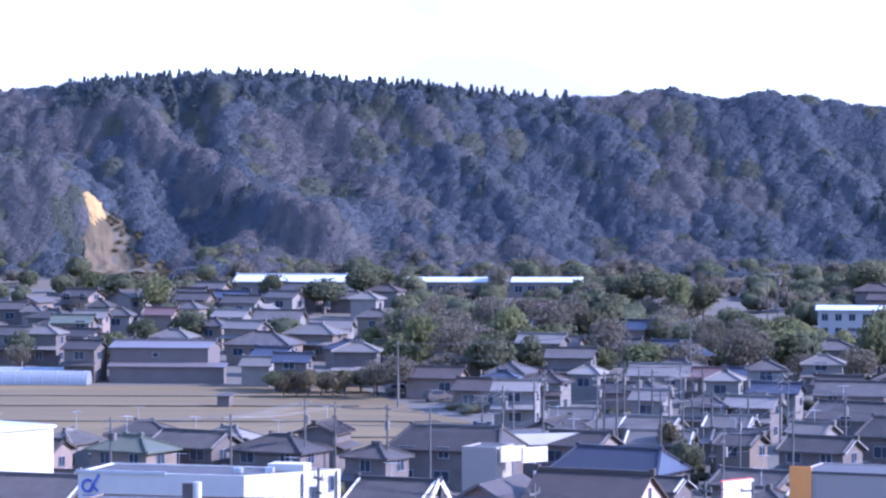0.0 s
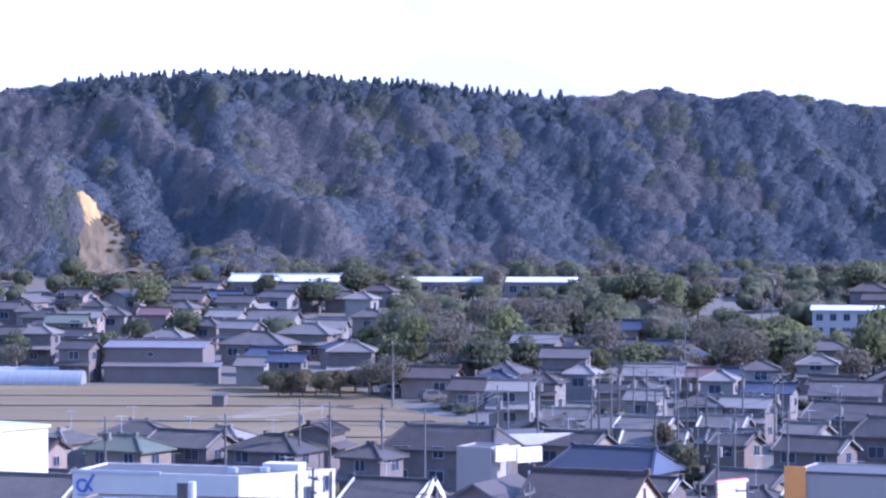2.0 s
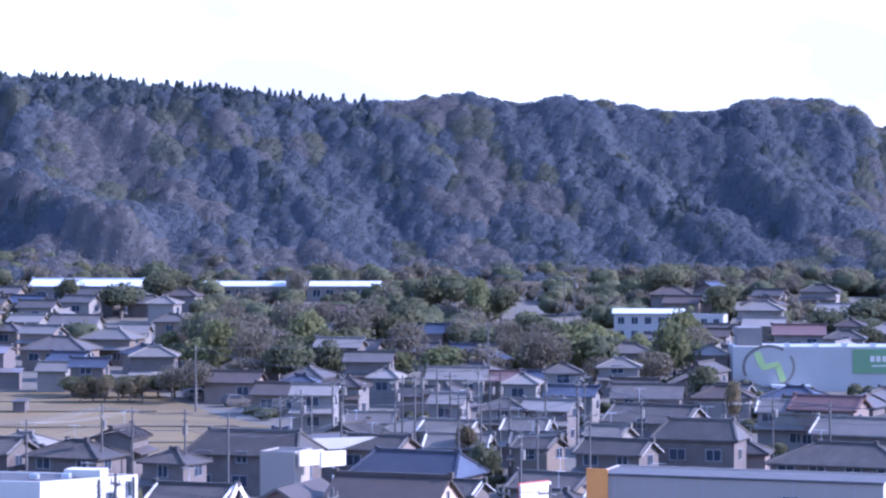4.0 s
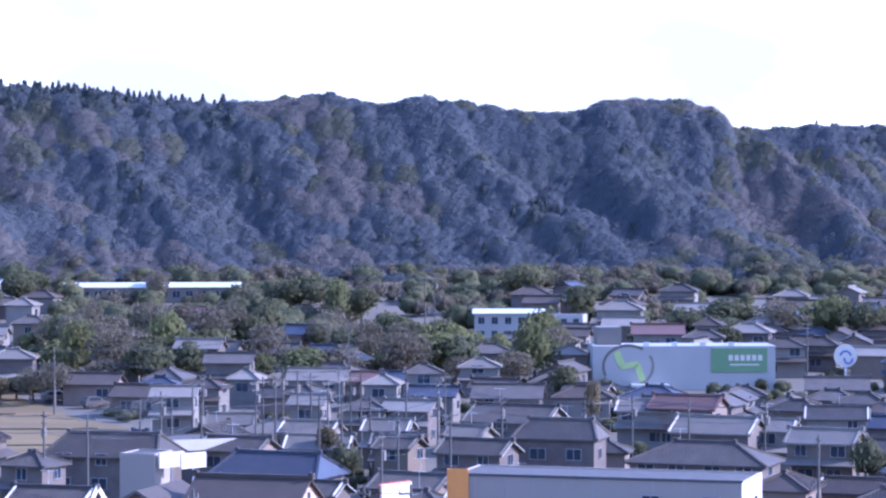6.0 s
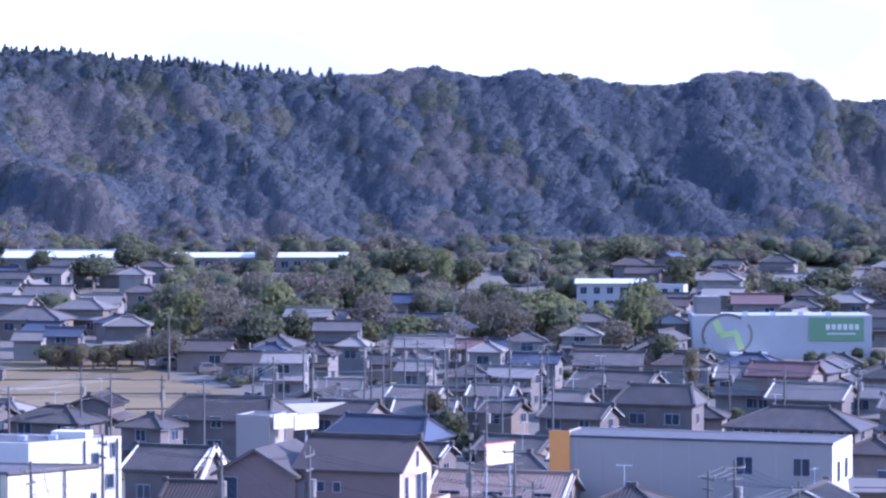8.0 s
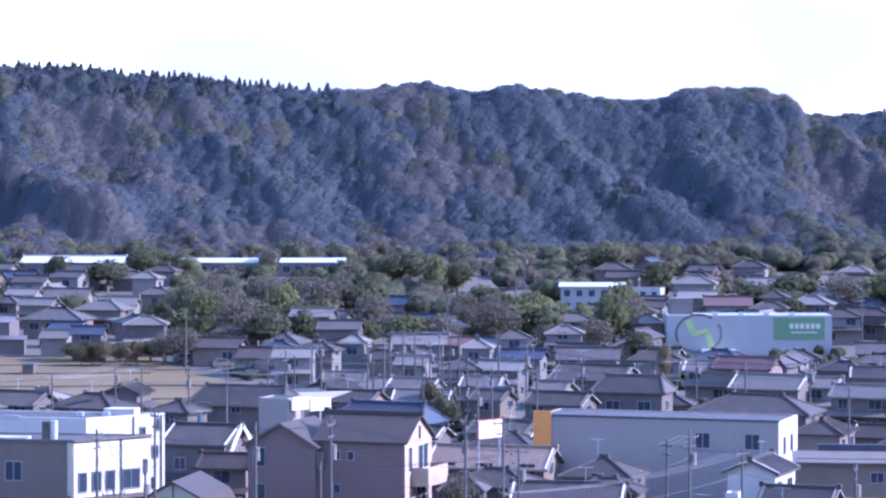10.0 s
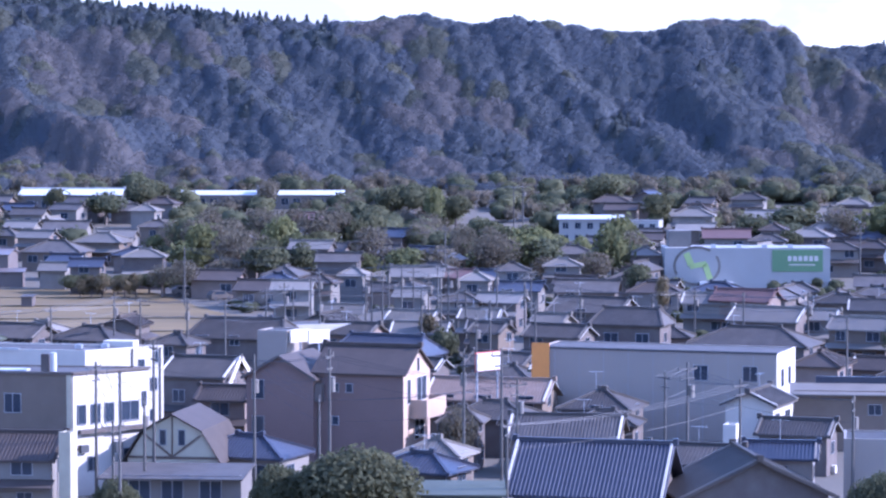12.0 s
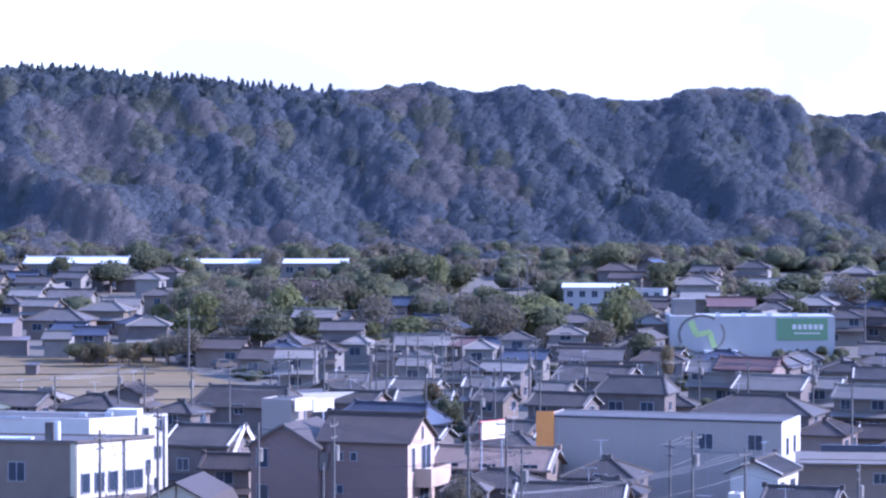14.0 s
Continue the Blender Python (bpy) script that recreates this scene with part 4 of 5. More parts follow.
# parked trucks
for n in range(3):
    ob = thing("truck", pose(44.6 + n * 2.3, 226.0 - n * 0.8, 0, 0, 0, 62), "white box truck parked in a yard", "truck", "trucks in the yard")
    part("cargo_box", Shape().box(-2.6, 2.0, -1.05, 1.05, 1.0, 4.2), "whitemetal", ob)
    part("cab", Shape().box(2.1, 3.6, -1.0, 1.0, 0.6, 2.6), "white", ob)
    for xx in (-1.6, 2.8):
        for k in (-1, 1):
            part("wheel", Shape().tube((xx, k * 0.75, 0.45), (xx, k * 1.02, 0.45), 0.45, 0.45, 14), "cable", ob)

# ================= middle ground =================
# big barn by the field
ob = thing("barn", pose(-66.2, 410.0, 3.3, 0, 0, -3), "large brown sheet-clad barn with a mauve roof", "barn")
part("wall", gable_walls(14.6, 9, 5.0, 0.7, "g"), "warewall", ob)
roof_on(ob, 14.6, 9, 5.0, "g", "wareroof", 0.16, 0.3)
part("lean_to", Shape().box(-7.0, 10.0, -6.4, -4.51, -0.3, 2.3), "warewall", ob)
part("lean_to_roof", Shape().slab([(-7.3, -6.8, 2.3), (10.3, -6.8, 2.3), (10.3, -4.5, 2.8), (-7.3, -4.5, 2.8)], 0.12), "wareroof", ob)
window(ob, -0.5, -4.5, 3.6, 0.9, 0.6, "front", 0)
# greenhouses
for n in range(2):
    s = Shape()
    L, rad = 17.0, 1.9
    prev = None
    for i in range(13):
        a = math.pi * i / 12
        p = (-rad * math.cos(a), rad * 1.05 * math.sin(a))
        if prev:
            s.face((-L / 2, prev[0], prev[1]), (L / 2, prev[0], prev[1]), (L / 2, p[0], p[1]), (-L / 2, p[0], p[1]))
        prev = p
    for m in (-1, 1):
        s.face(*[(m * L / 2, -rad * math.cos(math.pi * i / 12), rad * 1.05 * math.sin(math.pi * i / 12)) for i in range(13)])
    ob = thing("greenhouse", pose(-84.5, 402.0 + 4.5 * n, land(-84, 402 + 4.5 * n), 0, 0, -2), "long low greenhouse tunnel of white film beside the field", "greenhouse", "greenhouses")
    part("cover", s, "film", ob)
    h = Shape()
    for xx in np.arange(-8, 8.1, 2.0):
        for i in range(8):
            a, b = math.pi * i / 8, math.pi * (i + 1) / 8
            h.bar((xx, -rad * 1.01 * math.cos(a), rad * 1.07 * math.sin(a)), (xx, -rad * 1.01 * math.cos(b), rad * 1.07 * math.sin(b)), 0.05, 0.05)
    part("hoops", h, "steel", ob)
# field hut
ob = thing("field_hut", pose(-52.0, 372.0, land(-52, 372), 0, 0, -12), "small dark hut standing in the rice field", "hut")
part("wall", Shape().box(-0.85, 0.85, -0.8, 0.8, -0.3, 1.6), "warewall", ob)
part("roof", Shape().slab([(-1.05, -1.0, 1.55), (1.05, -1.0, 1.55), (1.05, 1.0, 1.85), (-1.05, 1.0, 1.85)], 0.1), "tile", ob)
# small white-roofed shelter at the field's end
ob = thing("field_shelter", pose(-20.0, 375.0, land(-20, 375), 0, 0, -10), "small open shelter with a white sheet roof by the field", "shelter")
for xx in (-0.8, 0.8):
    for yy in (-0.6, 0.6):
        part("post", Shape().tube((xx, yy, -0.2), (xx, yy, 1.75), 0.05, 0.05), "steel", ob)
part("roof", Shape().slab([(-1.0, -0.9, 1.62), (1.0, -0.9, 1.7), (1.0, 0.9, 2.0), (-1.0, 0.9, 1.92)], 0.06), "white", ob, "white sheet roof")
# long school-like hall and others at the hill's foot
ob = thing("long_building", pose(-23.3, 549.0, 10.4, 0, 0, 0), "long low white building with a pale metal roof", "school building")
part("wall", Shape().box(-16.9, 16.9, -4, 4, -1.2, 3.2), "pale", ob)
part("roof", Shape().slab([(-17.3, -4.6, 3.1), (17.3, -4.6, 3.1), (17.3, 0, 3.9), (-17.3, 0, 3.9)], 0.15).slab([(-17.3, 0, 3.9), (17.3, 0, 3.9), (17.3, 4.6, 3.1), (-17.3, 4.6, 3.1)], 0.15), "whitemetal", ob)
part("stair_tower", Shape().box(-1.2, 2.2, -4.9, -1.5, -0.5, 5.0), "pale", ob)
for i in range(13):
    window(ob, -15.3 + i * 2.5, -4.0, 1.0, 1.5, 1.3)
ob = thing("hall_building", pose(-63.0, 545.0, 10.3, 0, 0, -4), "white gabled hall with a pale metal roof", "hall building")
part("wall", gable_walls(21.0, 9, 3.4, 1.1, "g"), "pale", ob)
roof_on(ob, 21.0, 9, 3.4, "g", "whitemetal", 0.24, 0.4)
for i in range(6):
    window(ob, -8.4 + i * 3.3, -4.5, 0.8, 1.6, 1.3)
part("porch", gable_walls(6, 5, 3.2, 1.2, "g"), "pale", ob)
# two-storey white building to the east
ob = flat_block("clinic", (46.4, 478.0), 11.8, 8.0, 4.9, "dimwhite", "white two-storey building with a flat white roof", "clinic", rot=-5, lip=0.1)
part("roof", Shape().slab([(-12.2, -0.5, 4.95), (0.4, -0.5, 4.95), (0.4, 8.4, 5.4), (-12.2, 8.4, 5.4)], 0.15), "whitemetal", ob)
for i in range(5):
    window(ob, -10.6 + i * 2.3, 0, 3.1, 1.1, 1.1)
    window(ob, -10.6 + i * 2.3, 0, 0.8, 1.1, 1.1)
ob = flat_block("clinic_wing", (53.6, 481.0), 6.6, 6.0, 4.3, "dimwhite", "white wing with a flat roof beside the clinic", "clinic", rot=-14, lip=0.1)
for i in range(3):
    window(ob, -5.4 + i * 2.1, 0, 2.6, 1.0, 1.0)
# white store with green signs
ob = thing("store_building", pose(59.6, 404.0, 6.0, 0, 0, -2), "white store with a round green emblem and a green sign panel", "store")
part("wall", Shape().box(-13.4, 13.0, -4, 5, -3.5, 3.4), "dimwhite", ob)
part("stair_house", Shape().box(-12.6, -9.0, -1, 4, 3.4, 6.0), "pale", ob)
def arc(cx, y, cz, rx, rz, a0, a1, wide, thick=0.06, n=18):
    """A curved flat band standing on a wall that looks to -y: centre, radii, the angles of its ends, width."""
    s = Shape()
    for i in range(n + 1):
        a = a0 + (a1 - a0) * i / n
        for k, yy in ((-0.5, y), (0.5, y), (0.5, y - thick), (-0.5, y - thick)):
            s.v.append((cx + (rx + k * wide) * math.cos(a), yy, cz + (rz + k * wide) * math.sin(a)))
        if i:
            b = 4 * i
            s.f += [(b - 4 + q, b - 4 + (q + 1) % 4, b + (q + 1) % 4, b + q) for q in range(4)]
    s.f += [(3, 2, 1, 0), tuple(4 * n + q for q in range(4))]
    return s


c = Shape()
for a0, a1 in ((0.95, 3.6), (4.1, 6.83)):
    part("emblem_arc", arc(-8.3, -4.01, 0.5, 3.6, 3.0, a0, a1, 0.4), "lighttile", ob, "grey-green arc of a ring emblem")
c.bar((-10.0, -4.06, 2.6), (-9.2, -4.06, 0.6), 0.08, 1.0).bar((-9.4, -4.06, 0.4), (-6.8, -4.06, 0.9), 0.08, 0.8).bar((-7.0, -4.06, 0.8), (-6.2, -4.06, -1.6), 0.08, 0.9)
part("emblem", c, "olive", ob, "olive-green emblem")
sg = part("sign_panel", Shape().box(3.7, 11.8, -4.14, -4.01, -0.4, 3.1), "green", ob, "green sign panel")
s = Shape()
for i in range(6):
    s.box(6.2 + i * 0.85, 6.8 + i * 0.85, -4.2, -4.15, 1.3, 2.1)
part("lettering", s.box(6.4, 10.6, -4.2, -4.15, 0.6, 0.8), "white", sg)
part("canopy", Shape().box(-8.0, -2.5, -6.2, -4.01, -2.4, -2.0), "whitemetal", ob)
for i in range(4):
    part("roof_unit", Shape().box(-6 + i * 4.1, -5.2 + i * 4.1, -3.4, -2.6, 3.4, 3.9), "whitemetal", ob)
# round sign
ob = thing("round_sign", pose(83.8, 405.0, land(83.8, 405), 0, 0, -8), "round white sign with a blue swirl on a post", "sign")
part("post", Shape().tube((0, 0.2, 0), (0, 0.2, 4.4), 0.15, 0.15), "steel", ob)
part("disc", Shape().tube((0, 0.1, 4.4), (0, -0.1, 4.4), 1.7, 1.7, 32), "white", ob)
part("swirl", arc(0, -0.11, 4.4, 0.75, 0.7, 0.0, math.pi, 0.28, 0.04, 12), "bluemark", ob, "blue swirl")
part("swirl", arc(0.4, -0.11, 4.1, 0.6, 0.8, math.pi, math.tau, 0.26, 0.04, 12), "bluemark", ob, "blue swirl")

# yard with a green fence roof and a hip-roofed house beside the big tree
ob = thing("green_shed", pose(4.2, 157.0, 0, 0, 0, -4), "low shed with a pale green sheet roof", "shed")
part("wall", Shape().box(-3.6, 3.6, 0, 3.0, -0.3, 3.7), "greenroof", ob)
part("roof", Shape().slab([(-3.9, -0.3, 3.7), (3.9, -0.3, 3.7), (3.9, 3.3, 4.3), (-3.9, 3.3, 4.3)], 0.1), "greenroof", ob)
# hedge and dry grass along the field's far edge
for n in range(9):
    x = -47.5 + n * 2.4
    t = tagged(tree(x, 390.0 + 0.6 * (n % 3), 3.6, 4.2, 0, n), "dense dark evergreen hedge bush at the field edge", "bush", "hedge at the field")
    t.name = "hedge_bush"
for n in range(6):
    x = -45.5 + n * 1.7
    t = tagged(tree(x, 383.5 + 0.7 * (n % 2), 3.0 + 0.4 * (n % 3), 2.9, 3, n), "tuft of tall dry tan grass in the field", "grass tuft", "dry grass")
    t.name = "grass_tuft"


def car(x, y, turn, material, label):
    ob = thing("car", pose(x, y, land(x, y) + 0.12, 0, 0, turn), label, "car", "cars parked by the field")
    s = Shape()
    side = [(-1.9, 0.35), (1.9, 0.35), (1.95, 0.8), (1.1, 0.95), (0.5, 1.5), (-1.3, 1.55), (-1.85, 1.0)]
    s.v = [(x_, y_, z_) for y_ in (-0.75, 0.75) for x_, z_ in side]
    s.f = [tuple(range(7)), tuple(range(13, 6, -1))] + [((i + 1) % 7, i, 7 + i, 7 + (i + 1) % 7) for i in range(7)]
    part("body", s, material, ob)
    part("side_windows", Shape().box(-1.25, 0.5, -0.765, -0.752, 1.0, 1.42), "glass", ob)
    for a in (-1.15, 1.2):
        for b in (-1, 1):
            part("wheel", Shape().tube((a, b * 0.55, 0.3), (a, b * 0.78, 0.3), 0.3, 0.3, 12), "cable", ob)


for n, (x, y) in enumerate(((-29.8, 388), (-24.0, 380), (-17.5, 370))):
    car(x, y, 20 + 15 * (n % 3), ("pale", "tile", "tile")[n], ("grey", "dark grey", "dark grey")[n] + " small car parked at the field edge")

# ================= the other houses: x, y, width, height, roof, wall, roof colour =================
HOUSES = []
HOUSES += [
    (-107.0, 491.0, 4.5, 4.6, 'g', 0, 0),
    (-102.3, 486.5, 3.3, 4.6, 'h', 1, 0),
    (-89.9, 459.0, 6.7, 5.5, 'g', 2, 2),
    (-88.9, 429.5, 6.1, 6.2, 'h', 0, 1),
    (-93.3, 429.5, 4.8, 6.0, 'g', 1, 0),
    (-77.4, 404.0, 5.1, 6.2, 'g', 4, 0),
    (-85.3, 477.5, 5.0, 5, 'h', 1, 0),
    (-78.3, 478.5, 5.0, 5, 'g', 3, 3),
    (-92.1, 495.5, 4.0, 4.6, 'h', 1, 0),
    (-75.4, 493.0, 4.5, 4.6, 'h', 2, 0),
    (-54.4, 430.0, 10.4, 5.2, 'h', 2, 0),
    (-47.2, 439.0, 8.4, 5.8, 'h', 2, 1),
    (-56.7, 470.0, 8.0, 5.5, 'g', 0, 0),
    (-45.9, 450.5, 6.8, 5.5, 'g', 1, 1),
]
HOUSES += [
    (-36.9, 398.5, 6.4, 6.5, 'h', 0, 1),
    (-45.2, 391.0, 4.9, 5.6, 'g', 4, 5),
    (-51.0, 398.0, 4.3, 4.4, 'g', 1, 1),
    (-65.5, 475.5, 5.8, 5, 'g', 1, 1),
    (-66.5, 459.0, 5.6, 5, 'h', 2, 0),
    (-40.7, 476.0, 5.8, 5, 'h', 2, 0),
    (-49.0, 280.5, 7.4, 6.2, 'h', 2, 2),
    (-43.5, 286.0, 8.1, 6.2, 'g', 4, 0),
    (-34.1, 282.0, 8.4, 6.2, 'h', 4, 0),
    (-23.5, 274.5, 5.0, 6, 'h', 4, 0),
    (-10.5, 408.0, 6.6, 7, 'g', 0, 1),
    (-6.0, 396.0, 6.6, 6, 'g', 4, 0),
    (-3.5, 381.5, 3.9, 5, 'h', 1, 1),
    (-12.1, 348.5, 5.4, 6, 'g', 0, 1),
]
HOUSES += [
    (6.3, 377.0, 7.9, 5.5, 'g', 1, 1),
    (12.0, 377.5, 4.6, 5, 'g', 2, 3),
    (14.8, 373.0, 4.5, 5, 'h', 1, 1),
    (-37.9, 408.0, 5.3, 5.5, 'h', 1, 0),
    (20.5, 377.5, 5.0, 6, 'h', 1, 0),
    (32.5, 415.0, 6.7, 5.5, 'h', 1, 0),
    (29.2, 391.5, 5.7, 5.5, 'h', 0, 1),
    (43.6, 406.0, 4.8, 6, 'h', 0, 1),
    (29.7, 348.0, 8.6, 6, 'g', 2, 0),
    (28.5, 322.5, 10.4, 6, 'g', 4, 0),
    (30.5, 291.5, 8.8, 7.5, 't', 4, 0),
    (49.6, 328.5, 8.2, 6.5, 'g', 3, 3),
    (49.4, 304.5, 9.2, 6.5, 'g', 4, 1),
    (43.2, 273.5, 14.1, 6.5, 'h', 4, 0),
]
HOUSES += [
    (21.2, 285.5, 7.3, 6, 'g', 4, 0),
    (21.5, 302.5, 4.3, 6, 'g', 1, 1),
    (44.8, 330.5, 6.7, 5.8, 'g', 1, 1),
    (59.0, 293.0, 7.4, 6.2, 'g', 2, 1),
    (65.6, 319.5, 7.1, 6, 'g', 1, 0),
    (62.5, 327.5, 6.0, 6, 'h', 2, 0),
    (61.3, 487.5, 7.9, 6, 'h', 1, 1),
    (77.0, 416.5, 6.7, 6, 'h', 1, 0),
    (75.1, 365.5, 8.1, 5, 'g', 2, 0),
    (-16.5, 289.0, 12.6, 6.5, 't', 4, 0),
    (0.6, 282.0, 11.8, 5.0, 't', 4, 5),
    (62.7, 449.5, 8.2, 5.5, 'g', 1, 3),
    (68.4, 438.5, 6.2, 5.5, 'h', 1, 0),
]
HOUSES += [
    (16.7, 335.0, 6.1, 5.5, 'g', 0, 1),
    (11.3, 335.5, 5.4, 5.5, 'h', 1, 0),
    (4.7, 347.5, 4.2, 5, 'g', 0, 1),
    (13.1, 313.5, 5.1, 5.5, 'g', 1, 1),
    (13.4, 292.5, 4.1, 5.8, 'g', 2, 0),
    (55.7, 306.5, 5.0, 6, 'g', 1, 1),
    (61.5, 361.0, 5.8, 4.4, 'h', 1, 0),
    (-11.5, 485.0, 6.9, 5.5, 'g', 1, 3),
    (-44.9, 506.0, 5.1, 5, 'h', 1, 1),
    (9.9, 208.0, 7.7, 5, 'h', 4, 0),
    (15.5, 193.5, 9.6, 5.2, 'g', 2, 0),
    (19.3, 200.5, 5.9, 5.0, 'h', 4, 0),
    (35.6, 194.5, 6.2, 4.8, 'g', 4, 0),
    (24.9, 178.5, 7.4, 4.5, 'g', 4, 0),
]
HOUSES += [
    (3.6, 175.0, 4.9, 5.5, 'h', 2, 1),
    (6.5, 198.0, 3.4, 5.5, 'h', 4, 0),
    (2.3, 166.0, 6.4, 5.5, 'h', 4, 5),
    (-14.9, 213.0, 4.7, 6, 'g', 3, 4),
    (32.4, 183.0, 5.6, 4.2, 'g', 1, 5),
    (-11.7, 185.0, 8.4, 4.6, 'h', 0, 5),
]
turns = random.Random(11)
for x, y, w, h, k, a, b in HOUSES:
    a = turns.choice((1, 4, 1)) if a == 0 else a
    house(x, y, w * 0.96, h, k, a, b, rot=(-20 if y < 340 else -10) + turns.uniform(-9, 9))

# houses that fill the rest of the town
taken = [(x, y + 2.5, 0.62 * w + 2.6) for x, y, w, *_ in HOUSES]
taken += [(-30, 195, 17), (-4, 206, 10), (26, 222, 11), (34, 219, 6), (15, 222, 6), (-17, 188, 8), (-12, 265, 8), (60, 405, 14), (48, 405, 5), (72, 405, 5), (41, 482, 9), (51, 484, 7), (-66, 410, 13), (-85, 404, 14), (-23, 549, 18), (-63, 546, 14), (15, 164, 10), (27, 161, 8), (-7, 246, 6), (-4, 262, 6), (-48, 227, 8), (43, 215, 9), (53, 229, 7), (9, 213, 5), (-12, 350, 4)]
fill = random.Random(5)
for y in np.arange(252, 535, 9.5):
    for x in np.arange(-150, 151, 9.0):
        px, py = x + fill.uniform(-3, 3), y + fill.uniform(-3, 3)
        w, h = fill.uniform(5.0, 7.5), fill.choice((4.0, 4.4, 4.8, 5.4))
        if abs(px) > 0.2 * py + 22 or (312 < py < 404 and px < edge(min(max(py, 318), 396)) + 4) or (43 < px < 88 and 362 < py < 414) or (-36 < px < 46 and py > 395 and fill.random() < 0.7) or py > 440 and fill.random() < 0.45:
            continue
        if any((px - a) ** 2 + (py + 2.5 - b) ** 2 < (r + 0.5 * w) ** 2 for a, b, r in taken):
            continue
        taken.append((px, py + 2.5, 0.55 * w + 0.8))
        house(px, py, w, h, fill.choice("gghhg"), fill.choice((1, 1, 2, 2, 3, 3, 4, 4, 4)), fill.choice((0, 0, 0, 0, 0, 1, 1, 4, 4, 5)), rot=fill.choice((-20, -12, 70, -25)) + fill.uniform(-6, 6))

# ================= trees of the town: x, y, height, width, kind =================
TREES = []
TREES += [
    (-33.1, 442.5, 7, 6.7, 0),
    (-29.8, 433.0, 6, 5.2, 2),
    (-0.7, 457.5, 7, 6.5, 0),
    (-3.9, 453.0, 6, 5.5, 0),
    (7.0, 515.0, 7, 9.4, 0),
    (2.8, 514.5, 6, 7.3, 0),
    (11.8, 498.5, 7, 4.0, 2),
    (16.0, 503.5, 6, 6.1, 0),
    (19.8, 451.5, 6, 7.3, 0),
    (21.7, 435.0, 6, 4.4, 0),
    (27.8, 447.0, 5, 6.3, 2),
    (32.0, 442.5, 4, 5.4, 2),
    (-20.6, 471.5, 6, 5.7, 1),
    (-20.6, 422.0, 6, 6.0, 1),
    (-15.7, 480.5, 5.5, 6.8, 1),
]
TREES += [
    (-21.7, 532.0, 6, 4.8, 1),
    (8.0, 453.5, 5, 5.5, 1),
    (-23.0, 412.5, 6, 5.0, 1),
    (-53.6, 515.5, 5.5, 8.3, 0),
    (-47.7, 532.5, 6, 7.5, 0),
    (-65.0, 531.5, 5, 5.4, 0),
    (-92.4, 520.0, 6, 8.4, 0),
    (-84.2, 509.5, 6, 6.2, 2),
    (-99.7, 530.5, 5, 6.4, 2),
    (-70.2, 459.0, 5, 6.5, 0),
    (-76.8, 453.5, 4.5, 5.5, 0),
    (-29.6, 382.5, 5, 4.6, 1),
    (-33.0, 385.0, 4, 4.7, 1),
    (56.3, 507.0, 6, 7.2, 0),
    (48.6, 536.0, 7, 9.7, 0),
]
TREES += [
    (79.0, 481.0, 6, 10.7, 0),
    (87.9, 476.0, 6, 9.6, 1),
    (93.5, 464.5, 7, 10.3, 2),
    (97.8, 458.0, 7, 8.3, 0),
    (70.5, 477.0, 5, 6.7, 0),
    (39.7, 345.5, 5, 2.5, 3),
    (38.8, 370.5, 5.5, 4.5, 0),
    (6.0, 308.0, 4, 3.1, 3),
    (7.4, 291.0, 4.5, 3.5, 0),
    (14.2, 422.0, 5, 4.3, 1),
    (-30.9, 476.5, 6, 4.8, 1),
    (-47.5, 548.5, 5, 7.8, 0),
    (61.7, 287.5, 5, 3.5, 0),
]
for n, (x, y, h, w, k) in enumerate(TREES):
    tree(x, y, h * 1.3, w * 1.12, k, n)
tree(-2.6, 155.0, 8.0, 9.0, 4, 1)
tree(-8.3, 157.0, 6.4, 4.6, 4, 2)
tree(-20.2, 157.0, 5.3, 3.6, 4, 3)
tree(34.6, 153.0, 6.1, 4.6, 4, 4)
tree(6.0, 196.0, 6.2, 3.6, 1, 1)
plant = random.Random(3)
grove, scrub = [], []
for n in range(520):
    x, y = (plant.uniform(-38, 46), plant.uniform(392, 545)) if n < 220 else (plant.uniform(-125, 130), plant.uniform(408, 584))
    if n < 220 and n % 5 > 2 or 42 < x < 78 and y < 412 or 32 < x < 56 and 452 < y < 480:
        continue
    if abs(x) > 0.23 * y + 8 or any((x - a) ** 2 + (y - b) ** 2 < (r * 0.8) ** 2 for a, b, r in taken):
        continue
    if y > 462:
        r, lot = plant.uniform(2.0, 3.7), plant.choice((grove, grove, scrub))
        lot.append((x, y, land(x, y) + r * 0.7, r, r, n))
        continue
    big = 1.45 if n < 220 else 1.0
    tree(x, y, big * plant.uniform(3.4, 6.6), big * plant.uniform(3.8, 6.6), plant.choice((0, 0, 1, 1, 1, 2, 2)), n)
    taken.append((x, y, 1.6))

shrubs = []
for n in range(900):
    x, y = plant.uniform(-100, 100), plant.uniform(246, 420)
    if abs(x) > 0.2 * y + 10 or 308 < y < 402 and x < edge(min(max(y, 318), 396)) + 3 or any((x - a) ** 2 + (y - b) ** 2 < (r * 0.72) ** 2 for a, b, r in taken):
        continue
    r = plant.uniform(0.6, 1.5)
    shrubs.append((x, y, land(x, y) + r * 0.55, r, r * plant.uniform(0.8, 1.3), n))
woods("garden_shrubs", "leaf", "clipped evergreen garden shrubs between the houses", shrubs, ROUND)
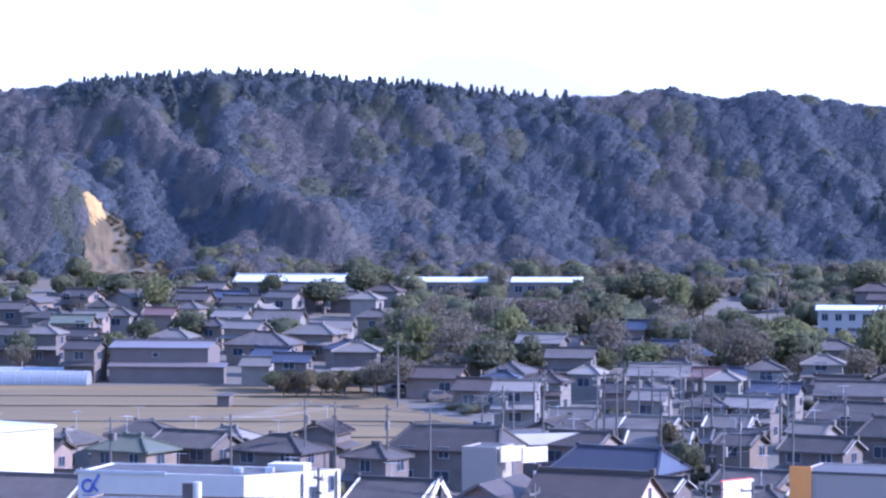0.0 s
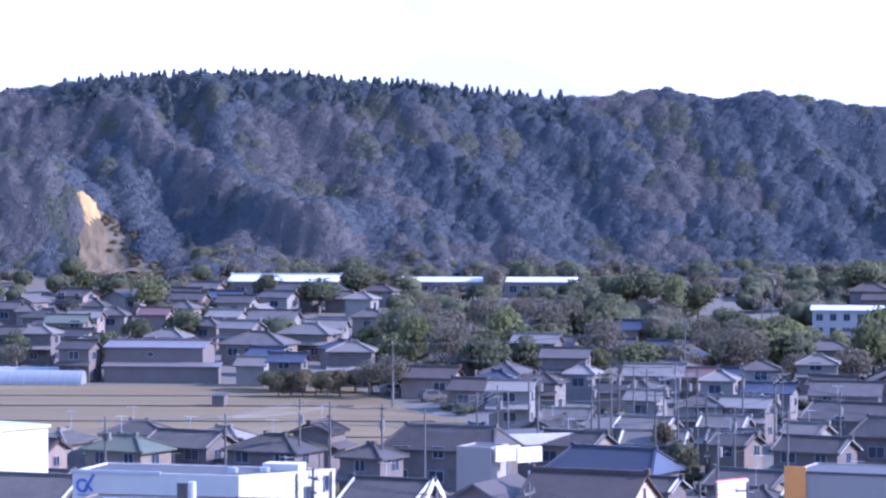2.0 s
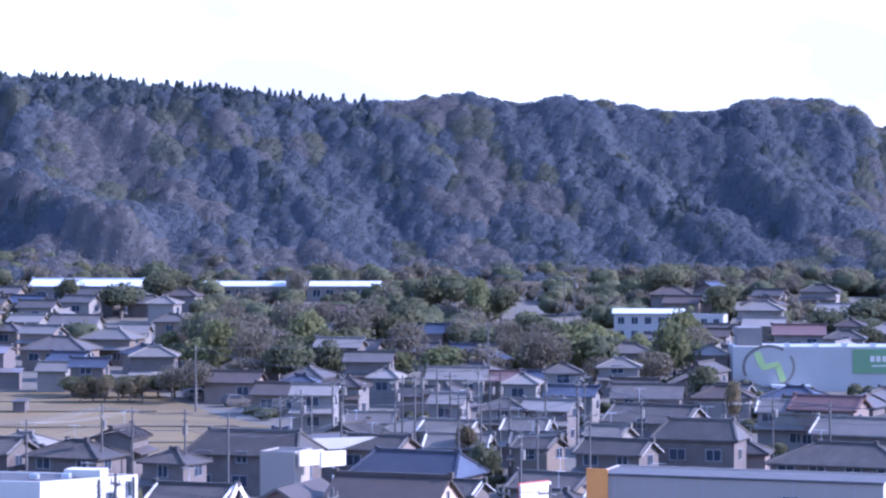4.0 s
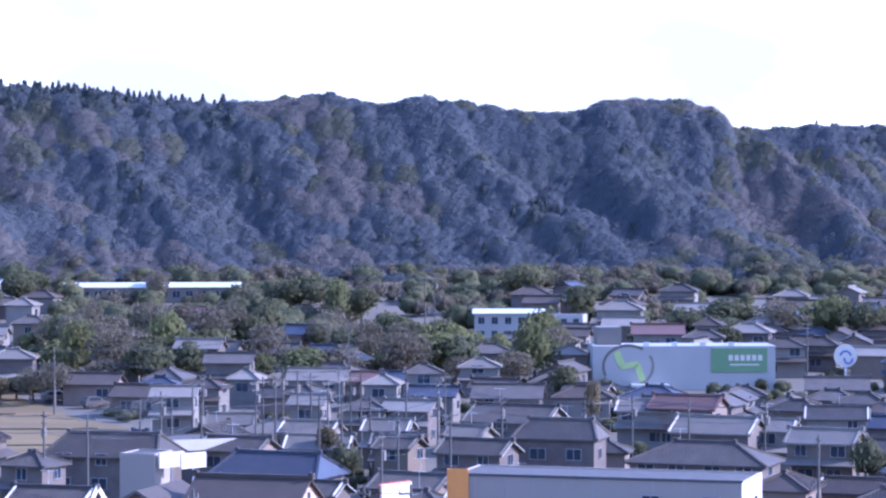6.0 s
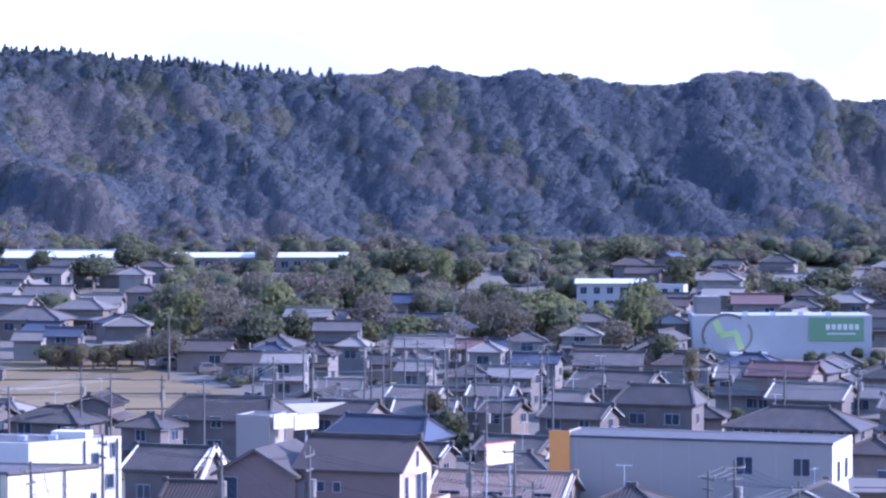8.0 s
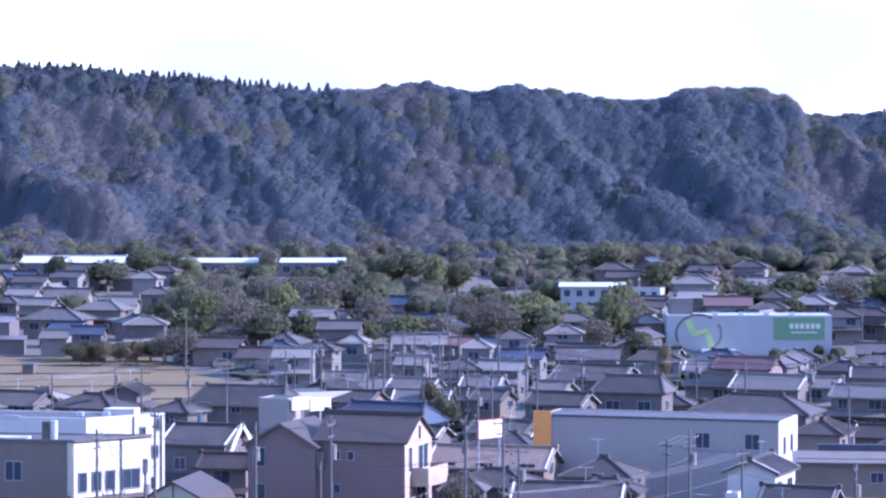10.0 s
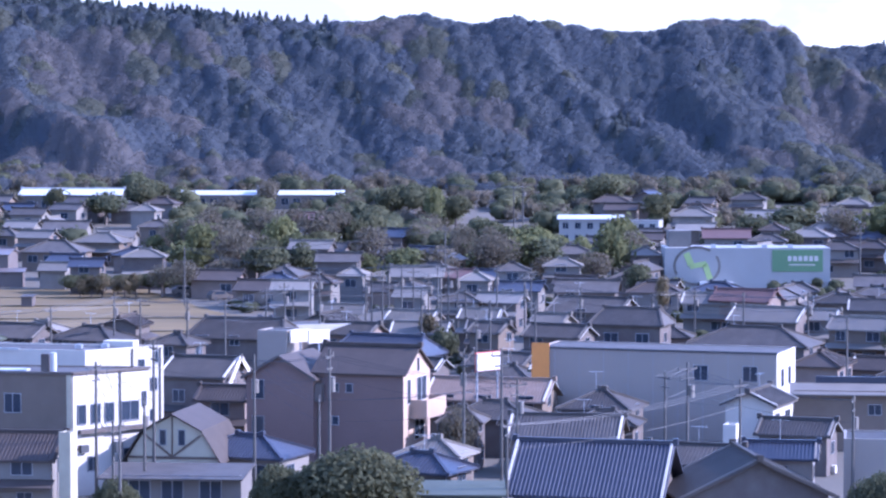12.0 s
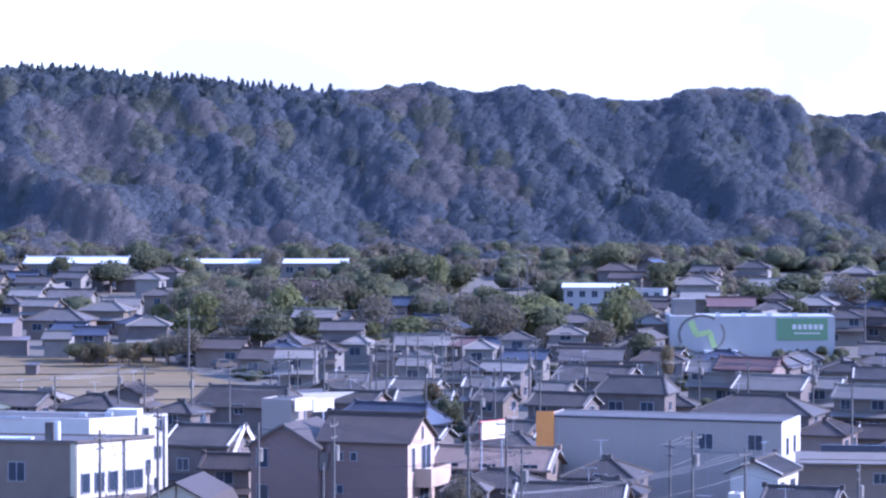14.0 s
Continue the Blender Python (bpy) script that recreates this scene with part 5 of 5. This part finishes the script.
for n in range(420):
    x, y = plant.uniform(-140, 145), plant.uniform(538, 588)
    if abs(x) > 0.23 * y + 12 or -43 < x < -4 and y < 557 or -76 < x < -50 and y < 556 or -117 < x < -86 and y > 545:
        continue
    r, lot = plant.uniform(1.6, 2.9), plant.choice((scrub, scrub, scrub, grove) if -70 < x < 25 else (grove, grove, scrub))
    lot.append((x, y, land(x, y) + r * 0.6, r, r * plant.uniform(0.8, 1.2), n))
woods("village_grove", "leaf", "evergreen garden trees between the far houses", grove, ROUND)
woods("village_scrub", "bare", "bare brown trees between the far houses", scrub, TWIGS)

# ================= poles and cables =================
POLES = []
POLES += [
    (-49.1, 270.5, 9),
    (-37.9, 275.0, 9),
    (-31.4, 283.0, 10),
    (-28.5, 285.0, 9.5),
    (-22.4, 276.0, 10),
    (-17.8, 270.5, 10),
    (-1.9, 315.0, 10),
    (0.3, 318.5, 10),
    (2.9, 326.0, 10),
    (10.5, 387.0, 11),
    (9.0, 322.5, 10),
    (19.2, 311.0, 11),
    (9.7, 249.5, 10),
    (-28.8, 372.0, 9),
    (15.6, 326.5, 10),
    (-14.4, 305.5, 9),
    (-12.0, 302.0, 10),
    (-9.0, 316.5, 9.5),
    (-7.6, 300.0, 9),
    (27.4, 502.5, 9),
    (29.3, 504.5, 9),
    (2.4, 536.5, 9),
    (17.9, 302.5, 11),
    (48.0, 243.5, 10),
]
POLES += [
    (33.6, 300.0, 9),
    (79.3, 411.0, 9),
    (50.5, 284.5, 10),
    (-23.1, 173.0, 12),
    (-19.5, 175.0, 9),
    (-19.2, 181.0, 13),
    (-20.5, 158.5, 9),
    (-19.8, 156.0, 9),
    (-4.9, 172.5, 13),
    (-5.7, 171.5, 9.5),
    (6.0, 184.0, 12),
    (9.1, 184.0, 12),
    (9.8, 173.5, 10.5),
    (8.2, 158.0, 9),
    (-11.0, 179.0, 12),
    (22.1, 179.5, 10.5),
    (24.2, 182.0, 11),
    (27.3, 173.0, 10.5),
    (34.9, 165.5, 10),
]

POLES += [
    (-1.1, 318.5, 10),
    (1.2, 329.5, 10),
    (4.4, 322.5, 10),
    (6.3, 319.5, 9.5),
    (7.8, 329.5, 10),
    (10.2, 322.5, 10),
    (10.7, 307.0, 9),
    (5.1, 306.5, 9),
    (7.4, 300.5, 9),
    (-8.0, 321.5, 10),
    (-11.0, 305.5, 9),
    (12.8, 285.5, 9),
    (17.8, 279.5, 9.5),
    (39.5, 305.5, 9),
    (44.8, 299.0, 9),
    (24.8, 301.5, 9.5),
]


def pole_kit(n):
    s = Shape().tube((0, 0, -0.3), (0, 0, 10), 0.15, 0.09, 10)
    arm = Shape().bar((-0.9, 0, 9.5), (0.9, 0, 9.5), 0.1, 0.1).bar((-0.7, 0, 8.8), (0.7, 0, 8.8), 0.1, 0.1)
    pin = Shape().tube((0, 0, 9.5), (0, 0, 9.78), 0.05, 0.04, 6)
    return s.mesh("pole", "concrete"), arm.mesh("crossarm", "concrete"), pin.mesh("insulator", "pale"), Shape().tube((0.32, -0.1, 7.4), (0.32, -0.1, 8.3), 0.26, 0.26, 12).mesh("transformer", "pale")


KIT = pole_kit(0)
tops = []
for n, (x, y, h) in enumerate(POLES):
    ob = thing("utility_pole", Matrix.LocRotScale((x, y, land(x, y)), Euler((0, 0, 0.5 + 0.37 * (n % 5))), (1, 1, h / 10)), "grey concrete utility pole with crossarms", "utility pole", "poles along the streets")
    for name, me in zip(("shaft", "crossarm", "insulator", "transformer"), KIT):
        for dx in (-0.85, 0, 0.85) if name == "insulator" else (0,):
            if name != "transformer" or n % 2 == 0:
                part(name, me, "", ob).location.x = dx
    tops.append(Vector((x, y, land(x, y) + h * 0.95)))


def cable(a, b, offs):
    """The wires of one span, each one sagging strand."""
    ob = thing("power_cable", Matrix.Translation(a), "dark overhead cables strung between poles", "cable", "overhead cables")
    sag = (b - a).length * 0.025
    for dx, dz in offs:
        s = Shape()
        for i in range(10):
            t = i / 9
            p = (b - a) * t + Vector((dx, 0, dz - 4 * sag * t * (1 - t)))
            s.v += [tuple(p + Vector(q)) for q in ((-0.012, 0, -0.008), (0.012, 0, -0.008), (0, 0, 0.016))]
            if i:
                k = 3 * i
                s.f += [(k - 3 + q, k - 3 + (q + 1) % 3, k + (q + 1) % 3, k + q) for q in range(3)]
        part("wire", s, "cable", ob)


done = set()
for i, a in enumerate(tops):
    near = sorted((k for k in range(len(tops)) if k != i and tops[k].x > a.x - 4), key=lambda k: (tops[k] - a).length)[:2]
    for k in near:
        if (tops[k] - a).length < 55 and (min(i, k), max(i, k)) not in done:
            done.add((min(i, k), max(i, k)))
            cable(a, tops[k], ((-0.8, 0.1), (0.0, 0.1), (0.8, 0.1), (0.1, -1.6)))
